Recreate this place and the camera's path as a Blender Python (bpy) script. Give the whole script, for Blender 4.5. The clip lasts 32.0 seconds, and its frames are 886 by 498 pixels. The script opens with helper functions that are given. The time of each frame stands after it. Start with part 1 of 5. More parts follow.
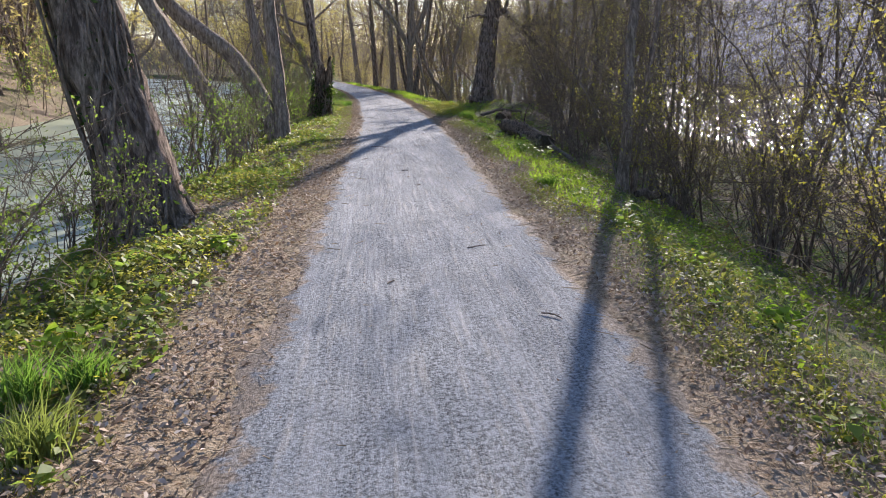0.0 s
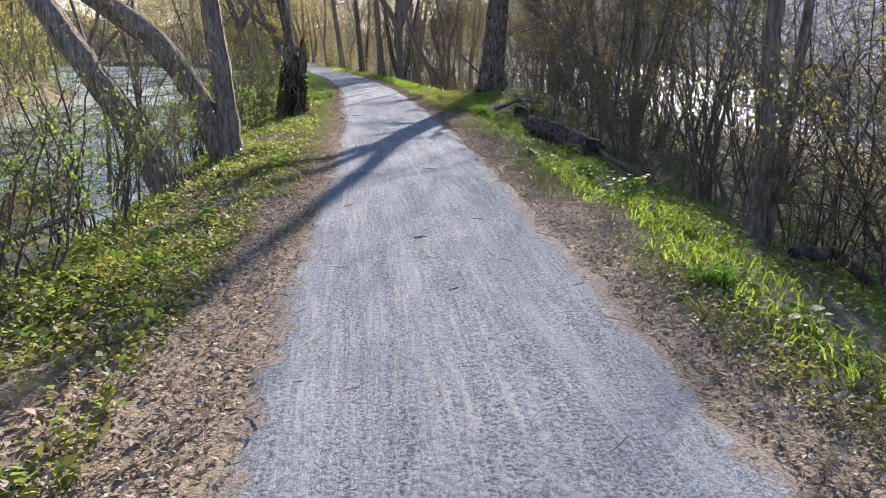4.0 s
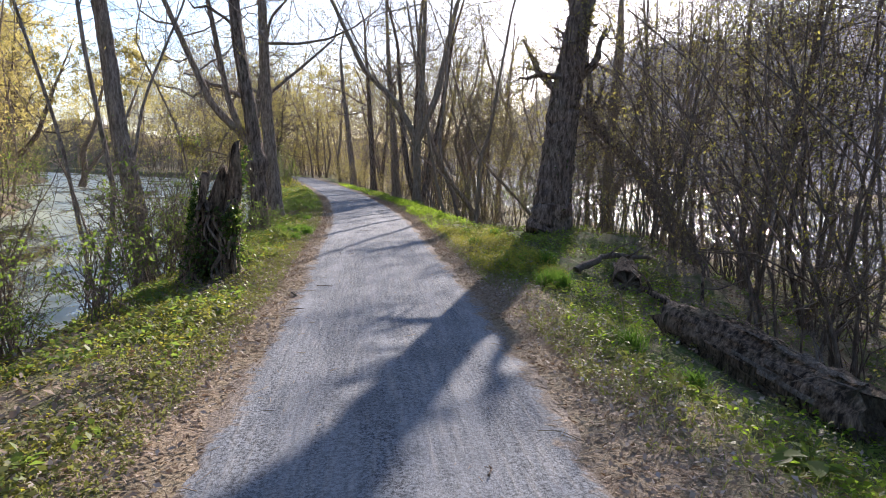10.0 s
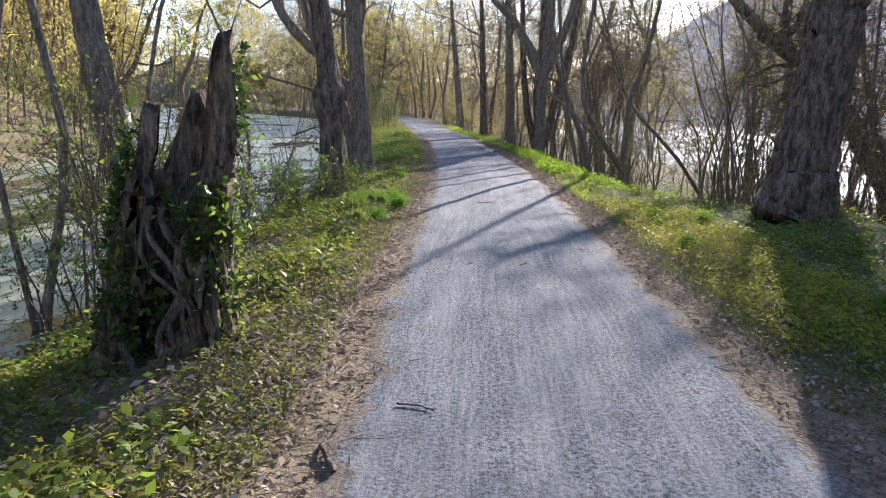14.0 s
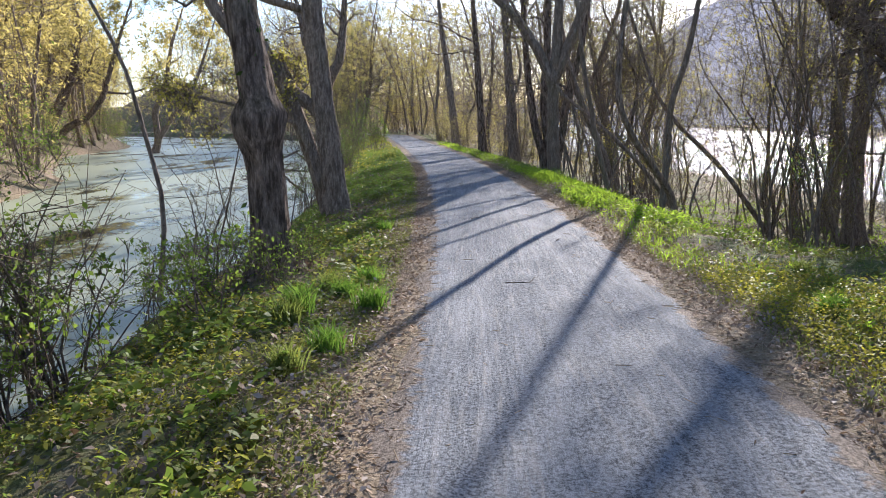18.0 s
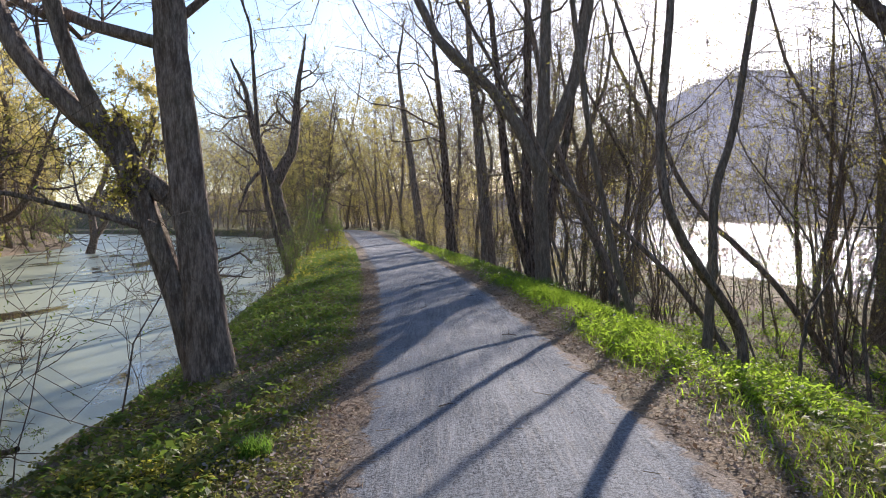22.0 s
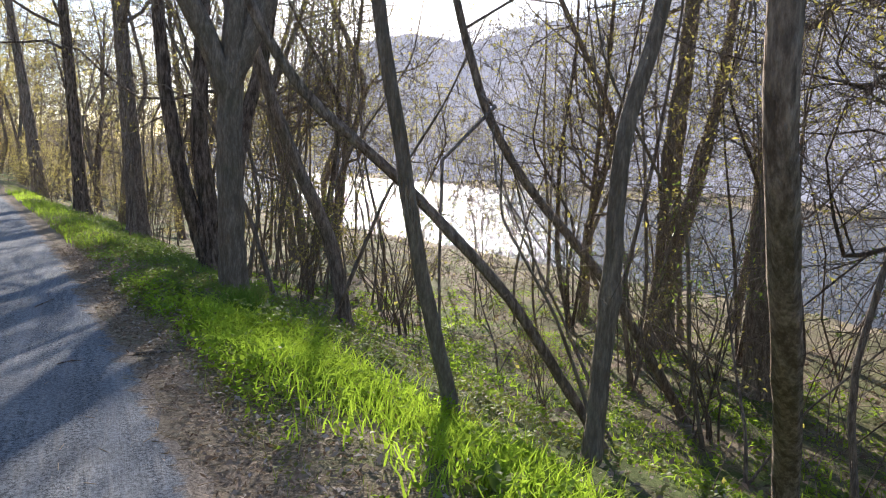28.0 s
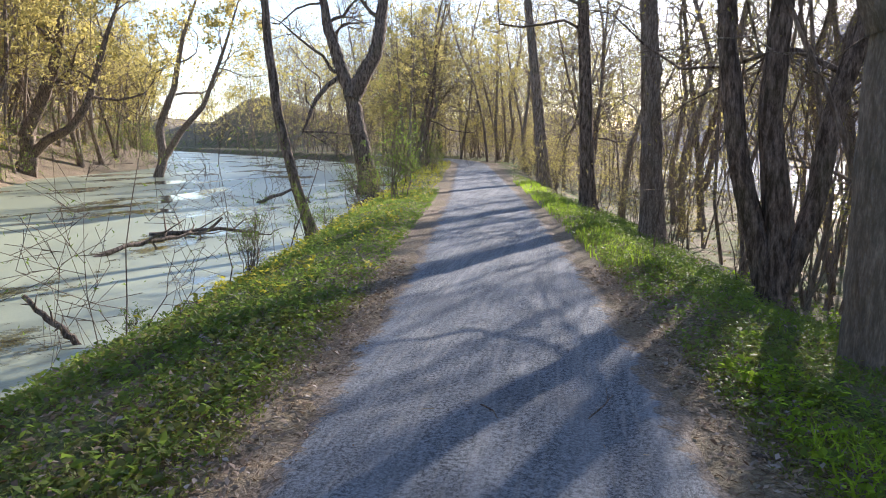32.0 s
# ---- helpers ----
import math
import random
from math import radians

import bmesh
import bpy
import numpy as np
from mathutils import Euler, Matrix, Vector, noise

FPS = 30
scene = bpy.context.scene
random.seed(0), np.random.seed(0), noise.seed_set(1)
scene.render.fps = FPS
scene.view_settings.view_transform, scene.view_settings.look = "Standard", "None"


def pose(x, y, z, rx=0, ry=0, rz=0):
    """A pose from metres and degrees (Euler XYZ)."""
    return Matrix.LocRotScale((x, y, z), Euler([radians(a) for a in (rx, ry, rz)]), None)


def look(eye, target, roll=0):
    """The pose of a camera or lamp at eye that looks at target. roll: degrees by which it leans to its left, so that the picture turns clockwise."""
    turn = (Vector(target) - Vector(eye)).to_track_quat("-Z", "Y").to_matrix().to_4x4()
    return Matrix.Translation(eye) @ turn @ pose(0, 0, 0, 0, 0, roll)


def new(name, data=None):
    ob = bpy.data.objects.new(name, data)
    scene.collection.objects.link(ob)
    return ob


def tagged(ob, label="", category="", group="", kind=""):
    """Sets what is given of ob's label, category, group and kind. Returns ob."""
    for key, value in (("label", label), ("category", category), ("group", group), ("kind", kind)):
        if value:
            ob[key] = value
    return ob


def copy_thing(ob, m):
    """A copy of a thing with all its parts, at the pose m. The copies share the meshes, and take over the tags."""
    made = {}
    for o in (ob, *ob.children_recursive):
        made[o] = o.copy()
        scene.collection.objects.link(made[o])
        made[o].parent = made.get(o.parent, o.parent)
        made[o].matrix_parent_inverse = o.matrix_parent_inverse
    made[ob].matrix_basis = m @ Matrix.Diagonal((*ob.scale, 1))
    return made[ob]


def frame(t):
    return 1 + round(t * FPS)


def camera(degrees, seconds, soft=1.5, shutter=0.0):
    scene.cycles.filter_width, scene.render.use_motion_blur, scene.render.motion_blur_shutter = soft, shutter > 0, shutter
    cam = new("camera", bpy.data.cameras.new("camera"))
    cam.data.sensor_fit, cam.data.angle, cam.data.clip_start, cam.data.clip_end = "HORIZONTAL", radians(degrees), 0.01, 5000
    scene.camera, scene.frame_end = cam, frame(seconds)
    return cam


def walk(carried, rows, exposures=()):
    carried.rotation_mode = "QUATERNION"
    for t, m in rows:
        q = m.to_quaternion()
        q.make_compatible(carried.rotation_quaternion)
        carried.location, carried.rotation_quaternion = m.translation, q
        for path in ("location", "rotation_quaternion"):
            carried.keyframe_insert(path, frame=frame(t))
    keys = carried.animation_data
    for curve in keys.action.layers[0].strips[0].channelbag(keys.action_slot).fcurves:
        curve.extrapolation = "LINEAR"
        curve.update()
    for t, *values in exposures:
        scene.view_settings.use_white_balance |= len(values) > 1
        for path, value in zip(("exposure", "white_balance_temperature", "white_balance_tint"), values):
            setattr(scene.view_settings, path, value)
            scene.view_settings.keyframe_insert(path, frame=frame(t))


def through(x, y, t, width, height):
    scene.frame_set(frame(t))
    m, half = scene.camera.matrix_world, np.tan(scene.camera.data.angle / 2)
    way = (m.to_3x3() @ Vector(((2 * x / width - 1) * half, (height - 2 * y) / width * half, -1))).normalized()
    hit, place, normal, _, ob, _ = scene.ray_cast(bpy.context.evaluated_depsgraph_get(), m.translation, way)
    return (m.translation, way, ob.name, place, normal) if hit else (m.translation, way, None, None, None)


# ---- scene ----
# ---------------------------------------------------------------- camera and walk
cam = camera(61.77, 32.0, soft=1.0)
walk(cam, [
    (0, look((-0.000, 0.000, 1.518), (0.938, 9.664, -0.875), 0.22)),
    (0.5, look((0.023, 0.590, 1.488), (0.968, 10.236, -0.972), 0.41)),
    (1, look((0.063, 1.230, 1.501), (0.889, 10.883, -0.978), 0.68)),
    (1.5, look((0.007, 1.847, 1.508), (0.627, 11.507, -1.004), 0.79)),
    (2, look((-0.032, 2.453, 1.504), (0.496, 12.094, -1.096), -0.02)),
    (2.5, look((-0.016, 3.055, 1.480), (0.678, 12.659, -1.220), -1.13)),
    (4.5, look((0.020, 5.718, 1.553), (1.133, 15.309, -1.050), -0.56)),
    (5, look((-0.026, 6.418, 1.560), (0.982, 16.009, -1.085), -1.14)),
    (5.5, look((-0.024, 7.126, 1.554), (0.974, 16.713, -1.112), -1.07)),
    (6, look((-0.021, 7.822, 1.549), (1.079, 17.464, -0.862), -0.91)),
    (6.5, look((0.040, 8.527, 1.543), (1.290, 18.225, -0.551), -1.13)),
    (7, look((0.194, 9.225, 1.513), (1.568, 18.938, -0.428), -1.21)),
    (7.5, look((0.272, 9.980, 1.502), (1.646, 19.693, -0.439), -1.25)),
    (8, look((0.404, 10.724, 1.494), (1.673, 20.441, -0.501), -0.67)),
    (8.5, look((0.404, 11.513, 1.494), (1.509, 21.273, -0.384), -0.55)),
    (9, look((0.486, 12.262, 1.493), (1.564, 22.065, -0.159), -0.08)),
    (9.5, look((0.561, 12.994, 1.503), (1.587, 22.851, 0.167), 0.40)),
    (10, look((0.641, 13.694, 1.520), (1.539, 23.590, 0.397), 0.64)),
    (10.5, look((0.702, 14.391, 1.526), (1.371, 24.310, 0.441), 0.76)),
    (11, look((0.712, 15.102, 1.520), (1.162, 25.014, 0.268), 0.84)),
    (11.5, look((0.670, 15.849, 1.488), (0.970, 25.722, -0.072), 1.30)),
    (12, look((0.590, 16.627, 1.478), (0.815, 26.447, -0.396), 1.12)),
    (12.5, look((0.568, 17.378, 1.461), (0.674, 27.174, -0.543), 1.10)),
    (13, look((0.464, 18.112, 1.450), (0.406, 27.906, -0.569), 0.98)),
    (13.5, look((0.405, 18.854, 1.429), (0.162, 28.644, -0.598), 1.41)),
    (14, look((0.256, 19.575, 1.435), (-0.178, 29.381, -0.477), 1.69)),
    (14.5, look((0.218, 20.253, 1.448), (-0.454, 30.056, -0.414), 1.88)),
    (16.5, look((0.044, 22.206, 1.516), (-0.694, 32.017, -0.275), -0.79)),
    (17, look((-0.001, 22.775, 1.519), (-0.655, 32.611, -0.159), -0.88)),
    (17.5, look((-0.053, 23.387, 1.509), (-0.583, 33.245, -0.080), -1.01)),
    (18, look((-0.015, 24.030, 1.492), (-0.439, 33.870, -0.238), -1.25)),
    (18.5, look((-0.048, 24.676, 1.470), (-0.403, 34.488, -0.429), -1.65)),
    (19, look((-0.052, 25.302, 1.450), (-0.421, 35.084, -0.593), -2.15)),
    (19.5, look((-0.057, 25.946, 1.441), (-0.351, 35.706, -0.717), -1.86)),
    (20, look((0.000, 26.591, 1.431), (-0.191, 36.340, -0.789), -0.87)),
    (20.5, look((-0.003, 27.263, 1.433), (-0.113, 37.038, -0.674), -0.30)),
    (21, look((-0.036, 27.911, 1.472), (-0.079, 37.776, -0.164), -0.84)),
    (21.5, look((-0.019, 28.592, 1.514), (0.005, 38.541, 0.510), -1.45)),
    (22, look((-0.006, 29.283, 1.542), (0.025, 39.270, 1.041), -1.70)),
    (22.5, look((0.021, 29.955, 1.537), (0.149, 39.943, 1.061), -0.77)),
    (23, look((0.037, 30.586, 1.521), (0.687, 40.545, 0.880), 0.62)),
    (23.5, look((0.082, 31.180, 1.485), (1.531, 41.034, 0.587), 1.49)),
    (24, look((0.150, 31.788, 1.457), (2.359, 41.481, 0.375), 1.70)),
    (24.5, look((0.249, 32.390, 1.448), (3.041, 41.903, 0.141), 1.75)),
    (26.5, look((0.615, 34.945, 1.503), (4.224, 44.152, 0.013), 0.74)),
    (27, look((0.674, 35.516, 1.506), (4.771, 44.538, 0.158), 1.46)),
    (27.5, look((0.661, 36.123, 1.508), (5.070, 45.016, 0.287), 1.77)),
    (28, look((0.656, 36.710, 1.516), (4.963, 45.659, 0.351), 1.31)),
    (28.5, look((0.606, 37.328, 1.511), (4.327, 46.497, 0.065), 0.74)),
    (29, look((0.509, 37.950, 1.494), (3.225, 47.395, -0.351), -0.35)),
    (29.5, look((0.414, 38.581, 1.491), (1.973, 48.268, -0.446), -1.10)),
    (30, look((0.281, 39.120, 1.492), (0.718, 48.946, -0.311), -1.03)),
    (30.5, look((0.199, 39.565, 1.489), (-0.257, 49.408, -0.219), 0.27)),
    (31, look((0.090, 39.968, 1.485), (-0.995, 49.775, -0.141), 1.59)),
    (31.5, look((0.009, 40.409, 1.503), (-1.463, 50.168, -0.113), 1.14)),
    (32, look((0.023, 40.878, 1.528), (-1.659, 50.631, 0.096), 0.20)),
], [(0, 1.55, 6100, 19), (5, 1.72, 5950, 18), (9, 1.5, 6150, 20), (14, 1.62, 5950, 18), (20, 1.52, 5900, 17), (22, 1.25, 6050, 19), (23, 1.35, 6050, 18), (24.5, 1.65, 6050, 17), (27.5, 1.6, 6150, 14), (30, 1.95, 6050, 17), (31, 1.95, 6050, 17), (32, 1.75, 6050, 17)])

# ---------------------------------------------------------------- sky, sun
SUN_AZ, SUN_EL = radians(20.5), radians(21.0)        # azimuth to the right of +y
world = bpy.data.worlds.new("world")
scene.world = world
world.use_nodes = True
wn = world.node_tree
sky = wn.nodes.new("ShaderNodeTexSky")
sky.sky_type, sky.sun_disc = "NISHITA", False
sky.sun_elevation, sky.sun_rotation = SUN_EL, SUN_AZ
sky.air_density, sky.dust_density, sky.ozone_density = 1.0, 0.55, 2.4
wn.links.new(sky.outputs[0], wn.nodes["Background"].inputs[0])
wn.nodes["Background"].inputs[1].default_value = 0.095
sun_data = bpy.data.lights.new("sun", "SUN")
sun_data.energy, sun_data.angle, sun_data.color = 4.5, radians(0.55), (1.0, 0.90, 0.76)
sun = new("sun", sun_data)
sun_dir = Vector((math.sin(SUN_AZ) * math.cos(SUN_EL), math.cos(SUN_AZ) * math.cos(SUN_EL), math.sin(SUN_EL)))
sun.matrix_world = look(sun_dir * 60, (0, 0, 0))


# ---------------------------------------------------------------- materials
class Mat:
    """A small node builder round one Principled shader."""

    def __init__(self, name):
        self.m = bpy.data.materials.new(name)
        self.m.use_nodes = True
        self.nt = self.m.node_tree
        self.b = self.nt.nodes["Principled BSDF"]
        self.out = self.nt.nodes["Material Output"]

    def node(self, kind, **ins):
        n = self.nt.nodes.new(kind)
        for k, v in ins.items():
            self.put(n.inputs[k.replace("_", " ")], v)
        return n

    def put(self, socket, v):
        if isinstance(v, bpy.types.NodeSocket):
            self.nt.links.new(v, socket)
        else:
            socket.default_value = v

    def coords(self, which="Object", scale=(1, 1, 1)):
        if which == "World":
            src = self.nt.nodes.new("ShaderNodeNewGeometry").outputs["Position"]
        else:
            src = self.nt.nodes.new("ShaderNodeTexCoord").outputs[which]
        mp = self.node("ShaderNodeMapping", Vector=src)
        mp.inputs["Scale"].default_value = scale
        return mp.outputs[0]

    def noise(self, vec, scale, detail=3.0, rough=0.6):
        return self.node("ShaderNodeTexNoise", Vector=vec, Scale=scale, Detail=detail, Roughness=rough).outputs["Fac"]

    def ramp(self, fac, *stops):
        n = self.node("ShaderNodeValToRGB", Fac=fac)
        el = n.color_ramp.elements
        while len(el) < len(stops):
            el.new(0.5)
        for e, (p, c) in zip(el, stops):
            e.position = p
            e.color = (*c, 1) if isinstance(c, tuple) else (c, c, c, 1)
        return n.outputs[0]

    def mix(self, fac, a, b, how="MIX"):
        n = self.nt.nodes.new("ShaderNodeMix")
        n.data_type, n.blend_type = "RGBA", how
        self.put(n.inputs["Factor"], fac)
        for k, v in (("A", a), ("B", b)):
            s = [i for i in n.inputs if i.name == k and i.type == "RGBA"][0]
            self.put(s, (*v, 1) if isinstance(v, tuple) else v)
        return [o for o in n.outputs if o.type == "RGBA"][0]

    def maths(self, how, a, b=0.0):
        n = self.nt.nodes.new("ShaderNodeMath")
        n.operation = how
        self.put(n.inputs[0], a), self.put(n.inputs[1], b)
        return n.outputs[0]

    def island(self):
        return self.nt.nodes.new("ShaderNodeNewGeometry").outputs["Random Per Island"]

    def object_random(self):
        return self.nt.nodes.new("ShaderNodeObjectInfo").outputs["Random"]

    def attribute(self, name):
        n = self.nt.nodes.new("ShaderNodeAttribute")
        n.attribute_name = name
        return n.outputs["Fac"]

    def bump(self, height, strength=0.5, distance=0.02):
        n = self.node("ShaderNodeBump", Height=height, Strength=strength, Distance=distance)
        self.put(self.b.inputs["Normal"], n.outputs[0])
        return n.outputs[0]

    def colour(self, c, rough=0.85, spec=0.25):
        self.put(self.b.inputs["Base Color"], (*c, 1) if isinstance(c, tuple) else c)
        self.put(self.b.inputs["Roughness"], rough)
        self.put(self.b.inputs["Specular IOR Level"], spec)
        return self

    def glow_through(self, c, share):
        """Light that passes through thin leaves."""
        tr = self.node("ShaderNodeBsdfTranslucent", Color=(*c, 1) if isinstance(c, tuple) else c)
        mx = self.node("ShaderNodeMixShader", Fac=share)
        self.nt.links.new(self.b.outputs[0], mx.inputs[1])
        self.nt.links.new(tr.outputs[0], mx.inputs[2])
        self.nt.links.new(mx.outputs[0], self.out.inputs[0])
        return self


def bark_material(name, dark, light, ridge=1.0, moss=(0.10, 0.12, 0.04), moss_share=0.25):
    k = Mat(name)
    v = k.coords("Object", (1, 1, 0.24))
    wide, fine = k.noise(v, 19 * ridge, 5, 0.7), k.noise(v, 62 * ridge, 4, 0.65)
    plain = k.coords("Object")
    patch = k.noise(plain, 1.3, 3)
    c = k.mix(k.ramp(wide, (0.40, 0.0), (0.60, 1.0)), dark, light)
    c = k.mix(k.maths("MULTIPLY", k.ramp(fine, (0.35, 0.0), (0.6, 1.0)), 0.55), c, tuple(0.55 * x for x in dark))
    c = k.mix(k.maths("MULTIPLY", k.ramp(patch, (0.52, 0.0), (0.70, 1.0)), moss_share), c, moss)
    k.colour(c, 0.92, 0.15)
    k.bump(k.maths("ADD", wide, k.maths("MULTIPLY", fine, 0.35)), 1.0, 0.045 / ridge)
    return k.m


def leaf_material(name, a, b, through, share=0.45, rough=0.55):
    k = Mat(name)
    r = k.island()
    c = k.mix(r, a, b)
    c = k.mix(k.maths("MULTIPLY", k.noise(k.coords("World"), 0.9, 2), 0.5), c, tuple(0.62 * x for x in a))
    k.colour(c, rough, 0.12)
    k.glow_through(through, share)
    return k.m


BARK = bark_material("grey_brown_bark", (0.17, 0.13, 0.10), (0.48, 0.39, 0.31))
BARK_PALE = bark_material("pale_smooth_bark", (0.21, 0.172, 0.13), (0.40, 0.335, 0.26), 0.8)
BARK_DARK = bark_material("dark_furrowed_bark", (0.09, 0.066, 0.05), (0.40, 0.31, 0.245), 0.8)
TWIG = bark_material("twig_bark", (0.14, 0.108, 0.084), (0.34, 0.268, 0.205), 1.0, moss_share=0.05)
ROT = bark_material("rotten_wood", (0.04, 0.028, 0.02), (0.36, 0.265, 0.185), 0.8)
DEAD = bark_material("weathered_dead_wood", (0.13, 0.105, 0.08), (0.30, 0.25, 0.20), 1.2, moss_share=0.1)
BUD = leaf_material("spring_buds", (0.26, 0.25, 0.06), (0.42, 0.36, 0.10), (0.55, 0.50, 0.12), 0.5)
GOLD = leaf_material("golden_young_leaves", (0.33, 0.285, 0.095), (0.45, 0.40, 0.15), (0.60, 0.51, 0.17), 0.5)
GREEN = leaf_material("young_green_leaves", (0.09, 0.14, 0.03), (0.21, 0.25, 0.055), (0.28, 0.41, 0.06), 0.42)
IVY = leaf_material("ivy_leaves", (0.03, 0.055, 0.015), (0.08, 0.12, 0.03), (0.10, 0.17, 0.03), 0.25, 0.4)
GRASS = leaf_material("grass_blades", (0.075, 0.11, 0.03), (0.22, 0.23, 0.075), (0.30, 0.37, 0.075), 0.40)
LUSH = leaf_material("lush_grass_blades", (0.09, 0.17, 0.02), (0.20, 0.30, 0.045), (0.46, 0.66, 0.055), 0.55, 0.85)
TUFT = leaf_material("tuft_grass_blades", (0.05, 0.11, 0.02), (0.12, 0.20, 0.04), (0.20, 0.36, 0.045), 0.42, 0.7)
PALE_LITTER = leaf_material("bleached_dead_leaves", (0.24, 0.19, 0.15), (0.56, 0.49, 0.42), (0.38, 0.30, 0.22), 0.15, 0.8)
WEED = leaf_material("weed_leaves", (0.07, 0.095, 0.03), (0.28, 0.27, 0.085), (0.34, 0.36, 0.075), 0.4)
YELLOW = leaf_material("yellow_green_weeds", (0.26, 0.27, 0.04), (0.38, 0.33, 0.06), (0.55, 0.52, 0.06), 0.45)
LITTER = leaf_material("dead_leaves", (0.12, 0.08, 0.055), (0.54, 0.42, 0.31), (0.34, 0.22, 0.12), 0.15, 0.8)
STRAW = leaf_material("dry_straw", (0.32, 0.24, 0.15), (0.46, 0.37, 0.25), (0.4, 0.3, 0.18), 0.15, 0.8)


def ground_material():
    k = Mat("woodland_soil")
    w = k.coords("World")
    big, mid, fine = k.noise(w, 0.55, 4), k.noise(w, 4.0, 5), k.noise(w, 34, 4, 0.7)
    soil = k.mix(k.ramp(mid, (0.38, 0.0), (0.62, 1.0)), (0.14, 0.10, 0.068), (0.27, 0.20, 0.138))
    soil = k.mix(k.ramp(fine, (0.44, 0.0), (0.60, 1.0)), soil, (0.34, 0.265, 0.195))
    soil = k.mix(k.ramp(fine, (0.25, 1.0), (0.42, 0.0)), soil, (0.05, 0.037, 0.027))
    green = k.mix(k.ramp(fine, (0.35, 0.0), (0.65, 1.0)), (0.05, 0.07, 0.02), (0.13, 0.16, 0.045))
    cover = k.attribute("green")
    share = k.maths("MULTIPLY", cover, k.ramp(k.maths("ADD", big, k.maths("MULTIPLY", mid, 0.6)), (0.62, 0.0), (0.92, 1.0)))
    k.colour(k.mix(share, soil, green), 0.95, 0.1)
    k.bump(k.maths("ADD", k.maths("MULTIPLY", mid, 0.8), fine), 0.8, 0.03)
    return k.m


def path_material():
    k = Mat("crushed_stone_path")
    w = k.coords("World")
    lane = k.coords("World", (1, 0.07, 1))
    grit, grain, blot = k.noise(w, 46, 5, 0.85), k.noise(w, 210, 2, 0.7), k.noise(w, 1.1, 4)
    streak = k.noise(lane, 4.5, 6, 0.68)
    rut = k.noise(lane, 22.0, 3, 0.6)
    c = k.mix(k.ramp(grit, (0.42, 0.0), (0.58, 1.0)), (0.032, 0.037, 0.043), (0.25, 0.273, 0.295))
    c = k.mix(k.maths("MULTIPLY", k.ramp(grain, (0.55, 0.0), (0.72, 1.0)), 0.5), c, (0.48, 0.46, 0.43))
    c = k.mix(k.maths("MULTIPLY", k.ramp(streak, (0.44, 0.0), (0.68, 1.0)), 0.45), c, (0.34, 0.348, 0.355))
    c = k.mix(k.maths("MULTIPLY", k.ramp(rut, (0.52, 0.0), (0.70, 1.0)), 0.30), c, (0.42, 0.39, 0.34))
    c = k.mix(k.maths("MULTIPLY", k.ramp(blot, (0.50, 0.0), (0.72, 1.0)), 0.40), c, (0.075, 0.083, 0.094))
    edge = k.maths("ABSOLUTE", k.attribute("lateral"))
    edge = k.maths("ADD", edge, k.maths("MULTIPLY", k.maths("SUBTRACT", k.noise(w, 3.0, 5, 0.7), 0.5), 0.65))
    crumbs = k.mix(k.ramp(k.noise(w, 46, 4, 0.7), (0.4, 0.0), (0.62, 1.0)), (0.115, 0.092, 0.07), (0.31, 0.255, 0.20))
    c = k.mix(k.ramp(edge, (0.94, 0.0), (1.20, 1.0)), c, crumbs)
    k.colour(c, 0.93, 0.18)
    k.bump(k.maths("ADD", grit, k.maths("MULTIPLY", k.maths("ADD", streak, rut), 0.9)), 0.8, 0.012)
    return k.m


def canal_material():
    k = Mat("duckweed_canal_water")
    w = k.coords("World")
    drift = k.coords("World", (1.0, 0.35, 1.0))
    patch = k.maths("ADD", k.noise(drift, 0.33, 5, 0.6), k.maths("MULTIPLY", k.noise(w, 3.5, 4, 0.7), 0.22))
    weed = k.ramp(patch, (0.485, 0.0), (0.57, 1.0))
    speck = k.noise(w, 28, 3, 0.7)
    scum = k.mix(speck, (0.22, 0.255, 0.17), (0.38, 0.40, 0.28))
    k.colour(k.mix(weed, (0.022, 0.024, 0.016), scum), k.ramp(weed, (0.0, 0.05), (1.0, 0.42)), 0.5)
    k.bump(k.maths("ADD", k.maths("MULTIPLY", speck, weed), k.noise(w, 2.5, 2)), 0.12, 0.01)
    return k.m


def river_material():
    k = Mat("rippled_river_water")
    w = k.coords("World", (1.0, 0.5, 1.0))
    k.colour((0.045, 0.055, 0.055), 0.12, 0.42)
    k.bump(k.maths("ADD", k.noise(w, 1.9, 4, 0.7), k.maths("MULTIPLY", k.noise(w, 0.25, 3), 2.0)), 1.0, 0.18)
    return k.m


GROUND, PATH, CANAL, RIVER = ground_material(), path_material(), canal_material(), river_material()


# ---------------------------------------------------------------- mesh tools
rng = np.random.default_rng(11)


